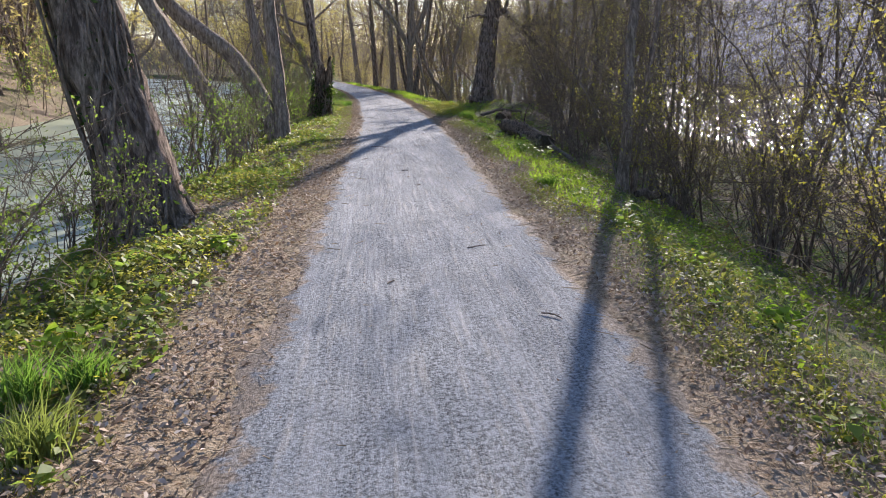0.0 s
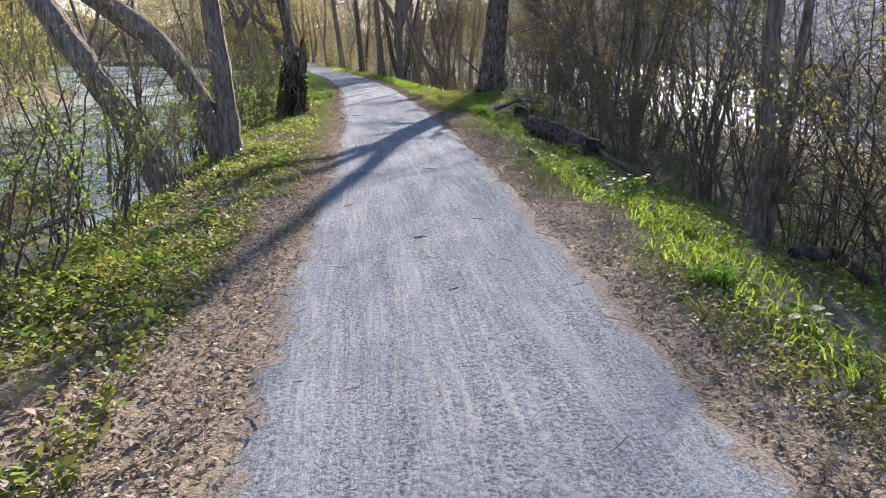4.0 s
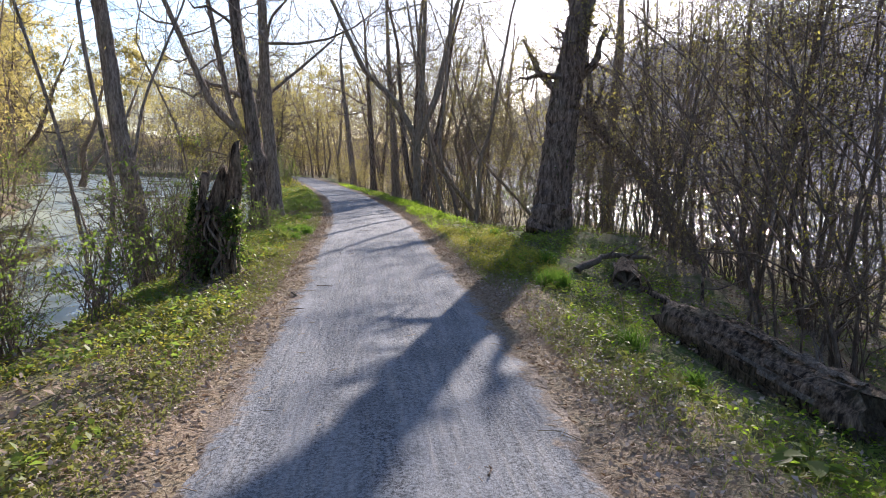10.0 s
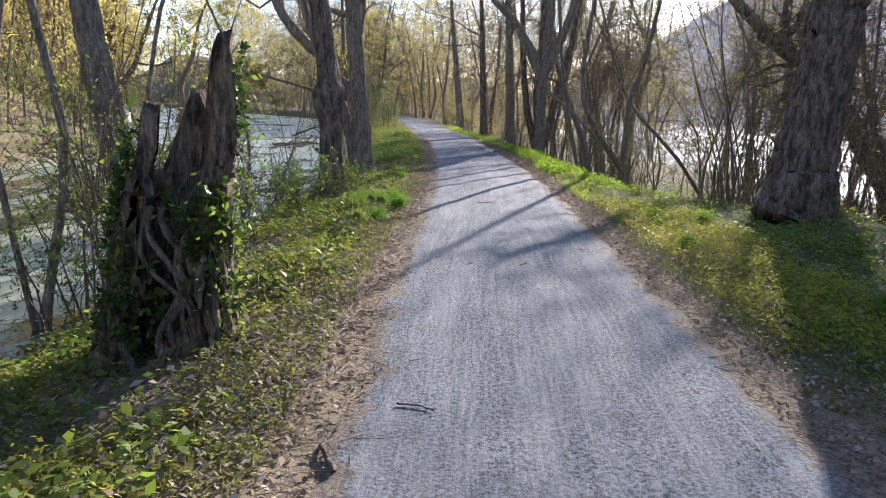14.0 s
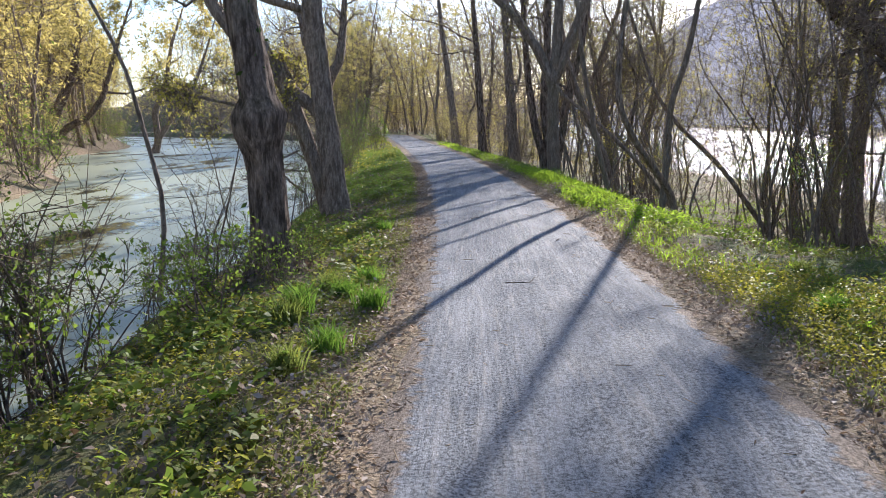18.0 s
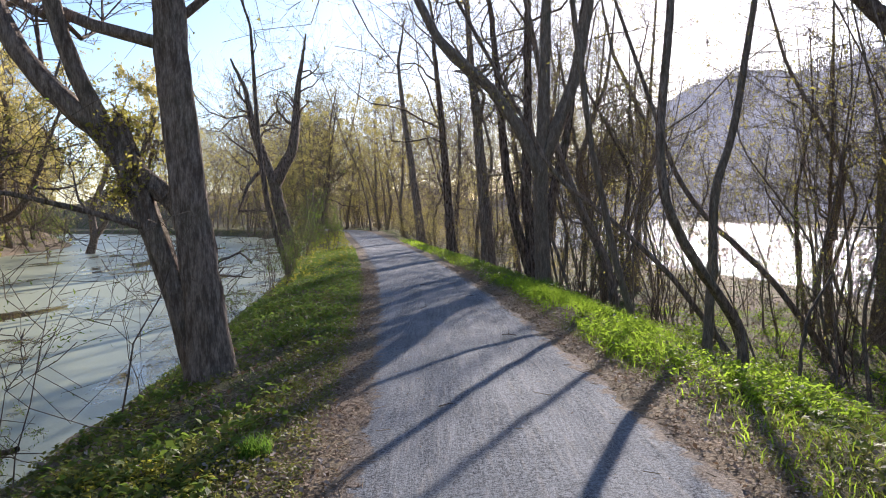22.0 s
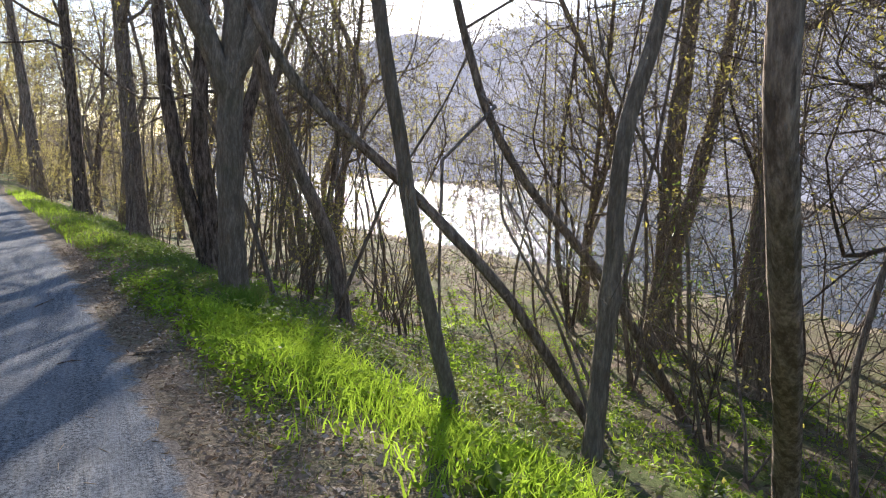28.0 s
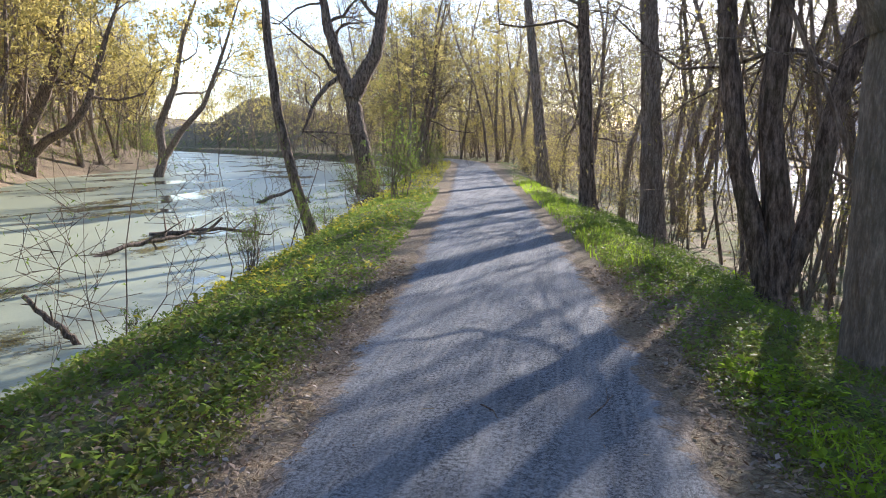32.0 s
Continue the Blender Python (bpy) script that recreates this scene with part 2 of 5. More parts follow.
def mesh_from(name, verts, quads=None, tris=None, material=None, smooth=False):
    """A mesh from arrays of vertices, four-cornered and three-cornered faces."""
    verts = np.ascontiguousarray(verts, np.float32).reshape(-1, 3)
    quads = np.zeros((0, 4), np.int32) if quads is None else np.asarray(quads, np.int32).reshape(-1, 4)
    tris = np.zeros((0, 3), np.int32) if tris is None else np.asarray(tris, np.int32).reshape(-1, 3)
    me = bpy.data.meshes.new(name)
    me.vertices.add(len(verts))
    me.vertices.foreach_set("co", verts.ravel())
    loops = np.concatenate([quads.ravel(), tris.ravel()])
    me.loops.add(len(loops))
    me.loops.foreach_set("vertex_index", loops)
    starts = np.concatenate([np.arange(len(quads)) * 4, 4 * len(quads) + np.arange(len(tris)) * 3])
    me.polygons.add(len(starts))
    me.polygons.foreach_set("loop_start", starts.astype(np.int32))
    if smooth:
        me.polygons.foreach_set("use_smooth", np.ones(len(starts), bool))
    me.update(calc_edges=True)
    if material:
        me.materials.append(material)
    return me


class Geo:
    """Gathers vertices and faces of one mesh."""

    def __init__(self):
        self.v, self.q, self.t, self.n = [], [], [], 0

    def add(self, v, q=None, t=None):
        v = np.asarray(v, float).reshape(-1, 3)
        if q is not None and len(q):
            self.q.append(np.asarray(q).reshape(-1, 4) + self.n)
        if t is not None and len(t):
            self.t.append(np.asarray(t).reshape(-1, 3) + self.n)
        self.v.append(v)
        self.n += len(v)

    def mesh(self, name, material, smooth=False):
        return mesh_from(name, np.concatenate(self.v), np.concatenate(self.q) if self.q else None,
                         np.concatenate(self.t) if self.t else None, material, smooth)


def unit(a):
    return a / np.maximum(np.linalg.norm(a, axis=-1, keepdims=True), 1e-9)


def tubes(geo, p, r, sides, wobble=0.0):
    """Many tubes at once: p of shape (m, k, 3), r of shape (m, k)."""
    m, k, _ = p.shape
    t = unit(np.gradient(p, axis=1))
    ref = np.where(np.abs(t[:, :1, 2:3]) > 0.8, [[[1.0, 0.13, 0.0]]], [[[0.0, 0.11, 1.0]]])
    u = unit(np.cross(t, np.broadcast_to(ref, t.shape)))
    v = np.cross(t, u)
    a = np.arange(sides) * 2 * math.pi / sides
    rr = r[:, :, None] * (1 + wobble * rng.normal(size=(m, k, sides)))
    ring = p[:, :, None] + rr[..., None] * (u[:, :, None] * np.cos(a)[:, None] + v[:, :, None] * np.sin(a)[:, None])
    i, j, s = np.meshgrid(np.arange(m), np.arange(k - 1), np.arange(sides), indexing="ij")
    base, s2 = (i * k + j) * sides, (s + 1) % sides
    q = np.stack([base + s, base + s2, base + sides + s2, base + sides + s], -1)
    geo.add(ring, q)


def grow(p, r, per, start=0.3, length=0.45, angle=50, k=5, thin=0.55, up=0.3, jag=0.10, seed_rng=None):
    """Side branches on the tubes p, r: per branches each, from the share start of their length upwards."""
    g = seed_rng or rng
    m, kk, _ = p.shape
    n = m * per
    own = np.repeat(np.arange(m), per)
    f = start + (1 - start) * g.random(n) ** 0.8
    x = f * (kk - 1)
    i = np.minimum(x.astype(int), kk - 2)
    w = (x - i)[:, None]
    at = p[own, i] * (1 - w) + p[own, i + 1] * w
    rad = r[own, i] * (1 - w[:, 0]) + r[own, i + 1] * w[:, 0]
    tan = unit(p[own, i + 1] - p[own, i])
    side = unit(np.cross(tan, g.normal(size=(n, 3))))
    an = np.radians(angle * (0.7 + 0.6 * g.random(n)))[:, None]
    d = unit(tan * np.cos(an) + side * np.sin(an))
    whole = np.linalg.norm(np.diff(p, axis=1), axis=2).sum(1)[own]
    ln = whole * length * (1.15 - 0.7 * f) * (0.6 + 0.8 * g.random(n))
    step = (ln / (k - 1))[:, None]
    out = np.zeros((n, k, 3))
    out[:, 0] = at
    for s in range(1, k):
        d = unit(d + jag * 2.2 * g.normal(size=(n, 3)) + np.array([0, 0, up / k]))
        out[:, s] = out[:, s - 1] + d * step
    r0 = np.minimum(rad * thin * (0.7 + 0.5 * g.random(n)), 0.2)
    taper = np.linspace(1, 0.18 if k > 2 else 0.5, k)
    return out, r0[:, None] * taper


def off_path(p, place):
    """Which of the branches p, round a thing that stands at place, keep clear of the walkway."""
    w = p + np.asarray(place)
    inside = (np.abs(w[..., 0] - centre(w[..., 1])) < 1.7) & (w[..., 2] < 2.7)
    return ~inside.any(1)


def leaflets(geo, at, size, g, flat=0.0, stretch=1.6, plain=False):
    """Small four-cornered leaves, slightly folded, round the points at."""
    n = len(at)
    d = unit(g.normal(size=(n, 3)) * (1, 1, 1 - flat))
    u = unit(np.cross(d, g.normal(size=(n, 3))))
    if flat:
        nrm = unit(np.stack([0.5 * g.normal(size=n), 0.5 * g.normal(size=n), np.ones(n)], 1))
        d = unit(np.cross(nrm, g.normal(size=(n, 3))))
        u = np.cross(nrm, d)
    s = (size * (0.6 + 0.8 * g.random(n)))[:, None]
    if plain:
        v = np.stack([at - u * s * 0.3, at + u * s * 0.3 + d * s * 0.4, at + d * s * stretch], 1)
        geo.add(v, None, np.arange(3 * n).reshape(n, 3))
        return
    fold = np.cross(d, u) * s * 0.16
    v = np.stack([at, at + d * s * stretch * 0.5 + u * s * 0.42 + fold, at + d * s * stretch, at + d * s * stretch * 0.5 - u * s * 0.42 + fold], 1)
    geo.add(v, np.arange(4 * n).reshape(n, 4))


def blades(geo, at, height, width, g, lean=0.35):
    """Grass blades: a tapered, bent strip each."""
    n = len(at)
    a = g.random(n) * 2 * math.pi
    side = np.stack([np.cos(a), np.sin(a), np.zeros(n)], 1)
    b = g.random(n) * 2 * math.pi
    way = np.stack([np.cos(b), np.sin(b), np.zeros(n)], 1) * (lean * (0.3 + g.random(n)))[:, None]
    h, w = height[:, None], (width * (0.7 + 0.6 * g.random(n)))[:, None]
    up = np.array([0, 0, 1.0])
    mid, tip = at + h * (0.55 * up + 0.35 * way), at + h * (0.93 * up + 1.15 * way)
    v = np.stack([at - side * w, at + side * w, mid - side * w * 0.75, mid + side * w * 0.75, tip], 1)
    o = np.arange(n)[:, None] * 5
    geo.add(v, o + np.array([0, 1, 3, 2]), o + np.array([2, 3, 4]))


def thing(name, place, label, category, group="", kind=""):
    ob = new(name)
    ob.empty_display_size = 0.2
    ob.matrix_world = Matrix.Translation(place) if not isinstance(place, Matrix) else place
    return tagged(ob, label, category, group, kind)


def part(name, me, parent, label="", kind=""):
    ob = new(name, me)
    ob.parent = parent
    return tagged(ob, label, kind=kind)


# ---------------------------------------------------------------- the lie of the land
BEND_Y = np.array([-400, -30, 0, 5, 10, 15, 20, 23, 26, 31, 34, 37, 42, 44, 49, 54, 62, 75, 93, 101, 110, 125, 160, 800.0])
BEND_X = np.array([-4, 0.0, 0.34, 0.45, 0.53, 0.70, 0.76, 0.74, 0.64, 0.55, 0.46, 0.28, -0.08, -0.28, -0.75, -1.38, -2.4, -4.3, -6.9, -8.8, -12.5, -22, -50, -600.0])
_fine = np.arange(-60, 240, 0.5)
_kern = np.hanning(15) / np.hanning(15).sum()
_smooth = np.convolve(np.pad(np.interp(_fine, BEND_Y, BEND_X), 7, mode="edge"), _kern, "valid")
CANAL_Z, RIVER_Z, HALF = -0.85, -2.7, 1.07


def centre(y):
    """The path's middle, in x."""
    y = np.asarray(y, float)
    return np.where((y > -55) & (y < 230), np.interp(y, _fine, _smooth), np.interp(y, BEND_Y, BEND_X))


def waves(x, y):
    """Uneven ground, in metres, from a few crossing waves."""
    return (0.035 * np.sin(1.7 * x + 0.6 * y) + 0.03 * np.sin(2.9 * y - 1.1 * x + 1.3) + 0.012 * np.sin(4.3 * x + 2.7 * y))


def far_edge(y):
    """How far the canal's other bank lies from the path."""
    y = np.asarray(y, float)
    return 14.6 + np.interp(y, [46, 60], [0, 2.4]) + 0.39 * np.clip(y - 55, 0, 27)


def land(x, y):
    """The ground's height."""
    x, y = np.broadcast_arrays(np.asarray(x, float), np.asarray(y, float))
    s = x - centre(y)
    sr = x - np.maximum(centre(y), -7.0)
    left = np.interp(-s, [0, 1.2, 2.0, 2.9, 3.6, 4.4, 5.5, 9], [-0.02, -0.015, 0.0, -0.14, -0.45, -0.88, -1.3, -1.5])
    fe = far_edge(y)
    bank = np.interp(-s - fe, [-4, 0, 1.2, 5, 14, 40, 90, 300], [-1.5, -0.88, -0.1, 1.5, 7.5, 21, 29, 34])
    left = np.where(-s > fe - 4, bank, left)
    high = np.exp(-((y - 28.5) / 5.0) ** 2)
    a = np.interp(sr, [0, 1.2, 1.9, 2.8, 4.0, 5.5, 7.4, 10, 18, 20.5, 23, 40, 60, 69, 73, 900], [-0.02, -0.015, -0.02, -0.30, -0.75, -1.35, -1.95, -2.25, -2.4, -2.66, -3.4, -4.5, -4.5, -3.0, -1.6, 4])
    b = np.interp(sr, [0, 1.9, 3.0, 4.2, 5.5, 7, 9, 12, 18, 20.5], [-0.02, -0.01, 0.1, 0.2, 0.0, -0.7, -1.7, -2.25, -2.4, -2.66])
    right = np.where(sr < 20, a * (1 - high) + b * high, a)
    h = np.where(s < 0, left, right)
    end = np.clip((y - 138) / 70, 0, 1) * np.clip((22 - x) / 26, 0, 1) * np.clip((900 - y) / 300, 0, 1) * np.clip((s - 2) / 28, 0, 1)
    h = np.maximum(h, -4.6 + (14 + 3 * np.sin(x / 19.0) + 2 * np.sin(x / 7.0 + y / 31.0)) * end)
    rough = np.clip((np.abs(s) - 1.15) / 0.8, 0, 1)
    return h + rough * waves(x, y)


def spread(lo, hi, n):
    return np.linspace(lo, hi, n, endpoint=False)


S = np.concatenate([-np.geomspace(700, 30, 16), spread(-28, -8, 22), spread(-8, -1.1, 44), spread(-1.1, 1.1, 6), spread(1.1, 9, 46), spread(9, 24, 34), np.geomspace(24, 900, 26)])
Y = np.concatenate([-np.geomspace(500, 12, 10), spread(-10, 62, 240), spread(62, 110, 40), np.geomspace(110, 900, 24)])
ss, yy = np.meshgrid(S, Y, indexing="xy")
xx = ss + centre(yy)
zz = land(xx, yy)
under = np.abs(ss) < HALF - 0.05
zz = np.where(under, zz - 0.03, zz)
ny, nx = ss.shape
i, j = np.meshgrid(np.arange(ny - 1), np.arange(nx - 1), indexing="ij")
grid_quads = np.stack([i * nx + j, i * nx + j + 1, (i + 1) * nx + j + 1, (i + 1) * nx + j], -1).reshape(-1, 4)
me = mesh_from("ground", np.stack([xx, yy, zz], -1), grid_quads, None, GROUND, True)
green = np.interp(ss.ravel(), [-60, -20, -17.5, -4.6, -3.6, -2.0, -1.55, 1.5, 1.9, 2.6, 6, 12, 18, 40], [0.25, 0.3, 0.5, 0.4, 0.9, 1.0, 0.25, 0.25, 1.0, 1.25, 1.1, 0.9, 0.6, 0.3])
att = me.attributes.new("green", "FLOAT", "POINT")
att.data.foreach_set("value", green.astype(np.float32))
tagged(new("ground", me), "woodland soil with leaf litter and patchy green cover", "ground", kind="structure")

PY = np.concatenate([spread(-10, 100, 550), spread(100, 130, 40)])
PS = np.linspace(-1, 1, 17)
ps, py = np.meshgrid(PS, PY, indexing="xy")
ragged = HALF + 0.05 * np.sin(py * 2.1) + 0.04 * np.sin(py * 5.3 + 1) + 0.03 * np.sin(py * 11.7 + 2)
px = ps * ragged * 1.06 + centre(py)
pz = 0.012 * (1 - ps ** 2) - 0.012 * np.exp(-((np.abs(ps) - 0.45) / 0.12) ** 2) + 0.004 * np.sin(px * 9 + py * 3) - 0.035 * np.clip((np.abs(ps) - 0.92) / 0.08, 0, 1)
ny, nx = ps.shape
i, j = np.meshgrid(np.arange(ny - 1), np.arange(nx - 1), indexing="ij")
pq = np.stack([i * nx + j, i * nx + j + 1, (i + 1) * nx + j + 1, (i + 1) * nx + j], -1).reshape(-1, 4)
me = mesh_from("path", np.stack([px, py, pz], -1), pq, None, PATH, True)
att = me.attributes.new("lateral", "FLOAT", "POINT")
att.data.foreach_set("value", (ps * ragged * 1.06).astype(np.float32).ravel())
tagged(new("path", me), "grey crushed stone towpath with wheel tracks and leaf-strewn edges", "path", kind="structure")


def sheet(name, s0, s1, z, material, label, category):
    """A level water sheet between two lines that run along the path."""
    ys = np.concatenate([spread(-120, -10, 10), spread(-10, 120, 60), np.geomspace(120, 880, 20)])
    a, b = (f(ys) if callable(f) else np.full(len(ys), f) for f in (s0, s1))
    c = centre(ys)
    cols = [np.stack([c + a + (b - a) * w, ys, np.full(len(ys), z)], -1) for w in np.linspace(0, 1, 9)]
    v = np.stack(cols, 1)
    n, m = len(ys), 9
    i, j = np.meshgrid(np.arange(n - 1), np.arange(m - 1), indexing="ij")
    q = np.stack([i * m + j, i * m + j + 1, (i + 1) * m + j + 1, (i + 1) * m + j], -1)
    return tagged(new(name, mesh_from(name, v, q, None, material, True)), label, category, kind="structure")


sheet("canal_water", lambda y: -far_edge(y) - 0.6, -3.9, CANAL_Z, CANAL, "still canal water with pale green duckweed and dark gaps", "water")
sheet("river_water", lambda y: 19.0 + np.maximum(centre(y), -7.0) - centre(y), lambda y: 73.0 + np.maximum(centre(y), -7.0) - centre(y), RIVER_Z, RIVER, "wide rippled river glittering in low sun", "water")


def far_ridge():
    """The wooded hills across the river, their haze painted as a faint glow."""
    k = Mat("haze_glow_woods")
    w = k.coords("World")
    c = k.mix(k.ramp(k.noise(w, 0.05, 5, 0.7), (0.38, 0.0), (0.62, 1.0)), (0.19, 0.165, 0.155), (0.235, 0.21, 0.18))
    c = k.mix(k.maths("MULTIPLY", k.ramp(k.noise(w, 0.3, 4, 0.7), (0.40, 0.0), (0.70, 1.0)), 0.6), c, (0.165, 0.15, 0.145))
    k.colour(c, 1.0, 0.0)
    # distance haze put in as an even bluish emission, no real mist
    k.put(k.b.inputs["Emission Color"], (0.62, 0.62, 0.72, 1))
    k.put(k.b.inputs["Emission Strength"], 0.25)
    g = np.random.default_rng(5)
    y = np.concatenate([spread(-300, 500, 200), spread(500, 1100, 100)])
    f = np.linspace(0, 1, 26)
    high = np.interp(y, [-300, 60, 250, 450, 600, 760, 1100], [50, 56, 64, 70, 48, 26, 12])
    high = high * (1 + 0.08 * np.sin(y / 61) + 0.05 * np.sin(y / 23 + 1))
    shore = 69.0 + 2.0 * np.sin(y / 17) + np.where(y > 330, -(y - 330) * 0.12, 0)
    x = shore[:, None] + 120 * f[None]
    z = -2.9 + high[:, None] * np.sin(f[None] * 1.5) + 0.8 * g.normal(size=(len(y), 26)) * np.minimum(f * 8, 1)[None]
    v = np.stack([x, np.broadcast_to(y[:, None], x.shape), z], -1)
    n, m = x.shape
    i, j = np.meshgrid(np.arange(n - 1), np.arange(m - 1), indexing="ij")
    q = np.stack([i * m + j, i * m + j + 1, (i + 1) * m + j + 1, (i + 1) * m + j], -1)
    tagged(new("backdrop", mesh_from("backdrop", v, q, None, k.m)), "wooded hills across the river, haze painted as a faint glow", "hills", kind="structure")
    geo = Geo()
    count = 46000
    pick = g.integers(40, n, count), (g.random(count) ** 1.4 * (m - 1)).astype(int)
    at = v[pick] + np.stack([g.normal(size=count) * 2.0, g.normal(size=count) * 2.0, g.random(count) ** 0.7 * 7.0], 1)
    leaflets(geo, at, 0.75, g, 0.0, 1.5, True)
    count = 2600
    foot = v[g.integers(60, n, count), (g.random(count) ** 1.6 * (m - 1)).astype(int)] + g.normal(size=(count, 3)) * (1.5, 1.5, 0)
    tops = foot + np.stack([g.normal(size=count) * 0.8, g.normal(size=count) * 0.8, g.uniform(5, 11, count)], 1)
    tubes(geo, np.stack([foot, tops], 1), np.stack([g.uniform(0.12, 0.25, count), np.full(count, 0.05)], 1), 3)
    tagged(new("far_woods", geo.mesh("far_woods", k.m)), "bare tree crowns on the far hills, with the painted haze glow", "woods", kind="stuff")


far_ridge()


# ---------------------------------------------------------------- trees
def resample(pts, k):
    """A smooth line of k points through the given ones."""
    p = np.asarray(pts, float)
    d = np.concatenate([[0], np.cumsum(np.linalg.norm(np.diff(p, axis=0), axis=1))])
    u = np.linspace(0, d[-1], 4 * k)
    q = np.stack([np.interp(u, d, p[:, c]) for c in range(3)], 1)
    w = max(3, (4 * k) // 10) | 1
    pad = np.concatenate([2 * q[:1] - q[1:w // 2 + 1][::-1], q, 2 * q[-1:] - q[-w // 2:-1][::-1]])
    q = np.stack([np.convolve(pad[:, c], np.hanning(w + 2)[1:-1] / np.hanning(w + 2).sum(), "valid") for c in range(3)], 1)
    return q[np.linspace(0, len(q) - 1, k).round().astype(int)]


def trunk_mesh(pts, r0, r1, bark, g, flare=0.5, sides=14, k=26, burl=None):
    p = resample(pts, k)
    p[1:-1] += g.normal(size=(k - 2, 3)) * r0 * 0.035
    f = np.linspace(0, 1, k)
    up = np.linalg.norm(p - p[0], axis=1)
    r = r0 + (r1 - r0) * f ** 1.15
    r = r * (1 + flare * np.exp(-up / (1.1 * r0 + 0.08)))
    if burl:
        r = r + burl[1] * np.exp(-((up - burl[0]) / burl[2]) ** 2)
    geo = Geo()
    t = unit(np.gradient(p, axis=0))
    u = unit(np.cross(t, [0.05, 1.0, 0.1]))
    v = np.cross(t, u)
    a = np.arange(sides) * 2 * math.pi / sides
    ph = g.random(4) * 6.28
    groove = 0.045 * g.normal(size=sides)[None] * (1 + 0.4 * np.sin(f[:, None] * 9 + ph[3] + a[None] * 3)) if sides > 12 else 0
    lobes = 1 + groove + 0.06 * np.sin(3 * a + ph[0])[None] + 0.05 * np.sin(5 * a[None] + ph[1] + 1.2 * f[:, None] * 6) + 0.035 * g.normal(size=(k, sides))
    lobes = lobes + (flare * 0.30 * np.exp(-up / (1.2 * r0 + 0.1)))[:, None] * np.sin(4 * a + ph[2])[None]
    ring = p[:, None] + (r[:, None] * lobes)[..., None] * (u[:, None] * np.cos(a)[None, :, None] + v[:, None] * np.sin(a)[None, :, None])
    j, s = np.meshgrid(np.arange(k - 1), np.arange(sides), indexing="ij")
    s2 = (s + 1) % sides
    geo.add(ring, np.stack([j * sides + s, j * sides + s2, (j + 1) * sides + s2, (j + 1) * sides + s], -1))
    return geo.mesh("trunk", bark, True), p, r


def tree(label, base, stems, seed, bark=None, leaf=None, limbs=10, start=0.35, branches=7, twigs=7, leaves=2, leaf_size=0.034,
         flare=0.5, burl=None, limb_len=0.42, name="tree", group="", sides=26, category="tree", ivy=0, extend=True, up=0.35, fine=1, jag=0.17):
    """A tree: stems are (offsets from the base, lower radius, upper radius)."""
    g = np.random.default_rng(seed)
    bark, leaf = bark or BARK, leaf or BUD
    x, y = base
    root = thing(name, (x, y, float(land(x, y)) - 0.06), label, category, group)
    p_all, r_all = [], []
    for n, (pts, r0, r1, *short) in enumerate(stems):
        pts = [tuple(p) for p in pts]
        if extend and not short:
            a, b = np.array(pts[-2]), np.array(pts[-1])
            way = unit(unit(b - a) + np.array([0, 0, 0.9]))
            rest = max(4.0, 13.0 - b[2])
            pts = pts + [tuple(b + way * rest * 0.5), tuple(b + way * rest + g.normal(size=3) * 0.5)]
            r1 = r0 * 0.12
        me, p, r = trunk_mesh(pts, r0, r1, bark, g, flare if n == 0 else flare * 0.3, sides, 64 if extend else 20, burl if n == 0 else None)
        part("trunk", me, root)
        p_all.append(p), r_all.append(r)
    p, r = np.stack(p_all), np.stack(r_all)
    l_p, l_r = grow(p, r, limbs, start, limb_len, 55, 8, 0.42, up, 0.16, g)
    keep = off_path(l_p, root.matrix_world.translation)
    l_p, l_r = l_p[keep], l_r[keep]
    b_p, b_r = grow(l_p, l_r, branches, 0.15, 0.5, 52, 5 if fine else 3, 0.55, 0.25, jag, g)
    low = ~off_path(b_p, root.matrix_world.translation)
    b_p[low] = l_p.repeat(branches, 0)[low][:, :b_p.shape[1]]
    for n in range(len(l_p)):
        geo = Geo()
        tubes(geo, l_p[n:n + 1], l_r[n:n + 1], 5, 0.05)
        tubes(geo, b_p[n * branches:(n + 1) * branches], np.maximum(b_r[n * branches:(n + 1) * branches], 0.006), 3)
        part("limb", geo.mesh("limb", bark, True), root)
    t_p, t_r = grow(b_p, b_r, twigs, 0.1, 0.6, 48, 3 if fine else 2, 0.6, 0.2, 0.2, g)
    keep = off_path(t_p, root.matrix_world.translation)
    t_p, t_r = t_p[keep], t_r[keep]
    geo = Geo()
    tubes(geo, t_p, np.clip(t_r, 0.0035, 0.012), 3)
    if fine:
        f_p, f_r = grow(t_p, t_r, fine, 0.15, 0.6, 45, 2, 0.7, 0.2, 0.2, g)
        tubes(geo, f_p, np.full(f_r.shape, 0.0028), 3)
    spray = part("twig_mass", geo.mesh("twig_mass", TWIG), root, kind="stuff")
    if leaves:
        n = len(t_p)
        own = np.repeat(np.arange(n), leaves)
        at = t_p[own, g.integers(1, t_p.shape[1], len(own))] + g.normal(size=(len(own), 3)) * 0.07
        geo = Geo()
        leaflets(geo, at, leaf_size, g, plain=not fine)
        part("foliage", geo.mesh("foliage", leaf), spray, kind="stuff")
    if ivy:
        k = g.integers(0, 26, ivy)
        st = g.integers(0, len(p_all), ivy)
        a = g.random(ivy) * 6.283
        at = p[st, k] + np.stack([np.cos(a), np.sin(a), 0.5 * g.normal(size=ivy)], 1) * (r[st, k] * 1.06)[:, None]
        geo = Geo()
        leaflets(geo, at, 0.042, g)
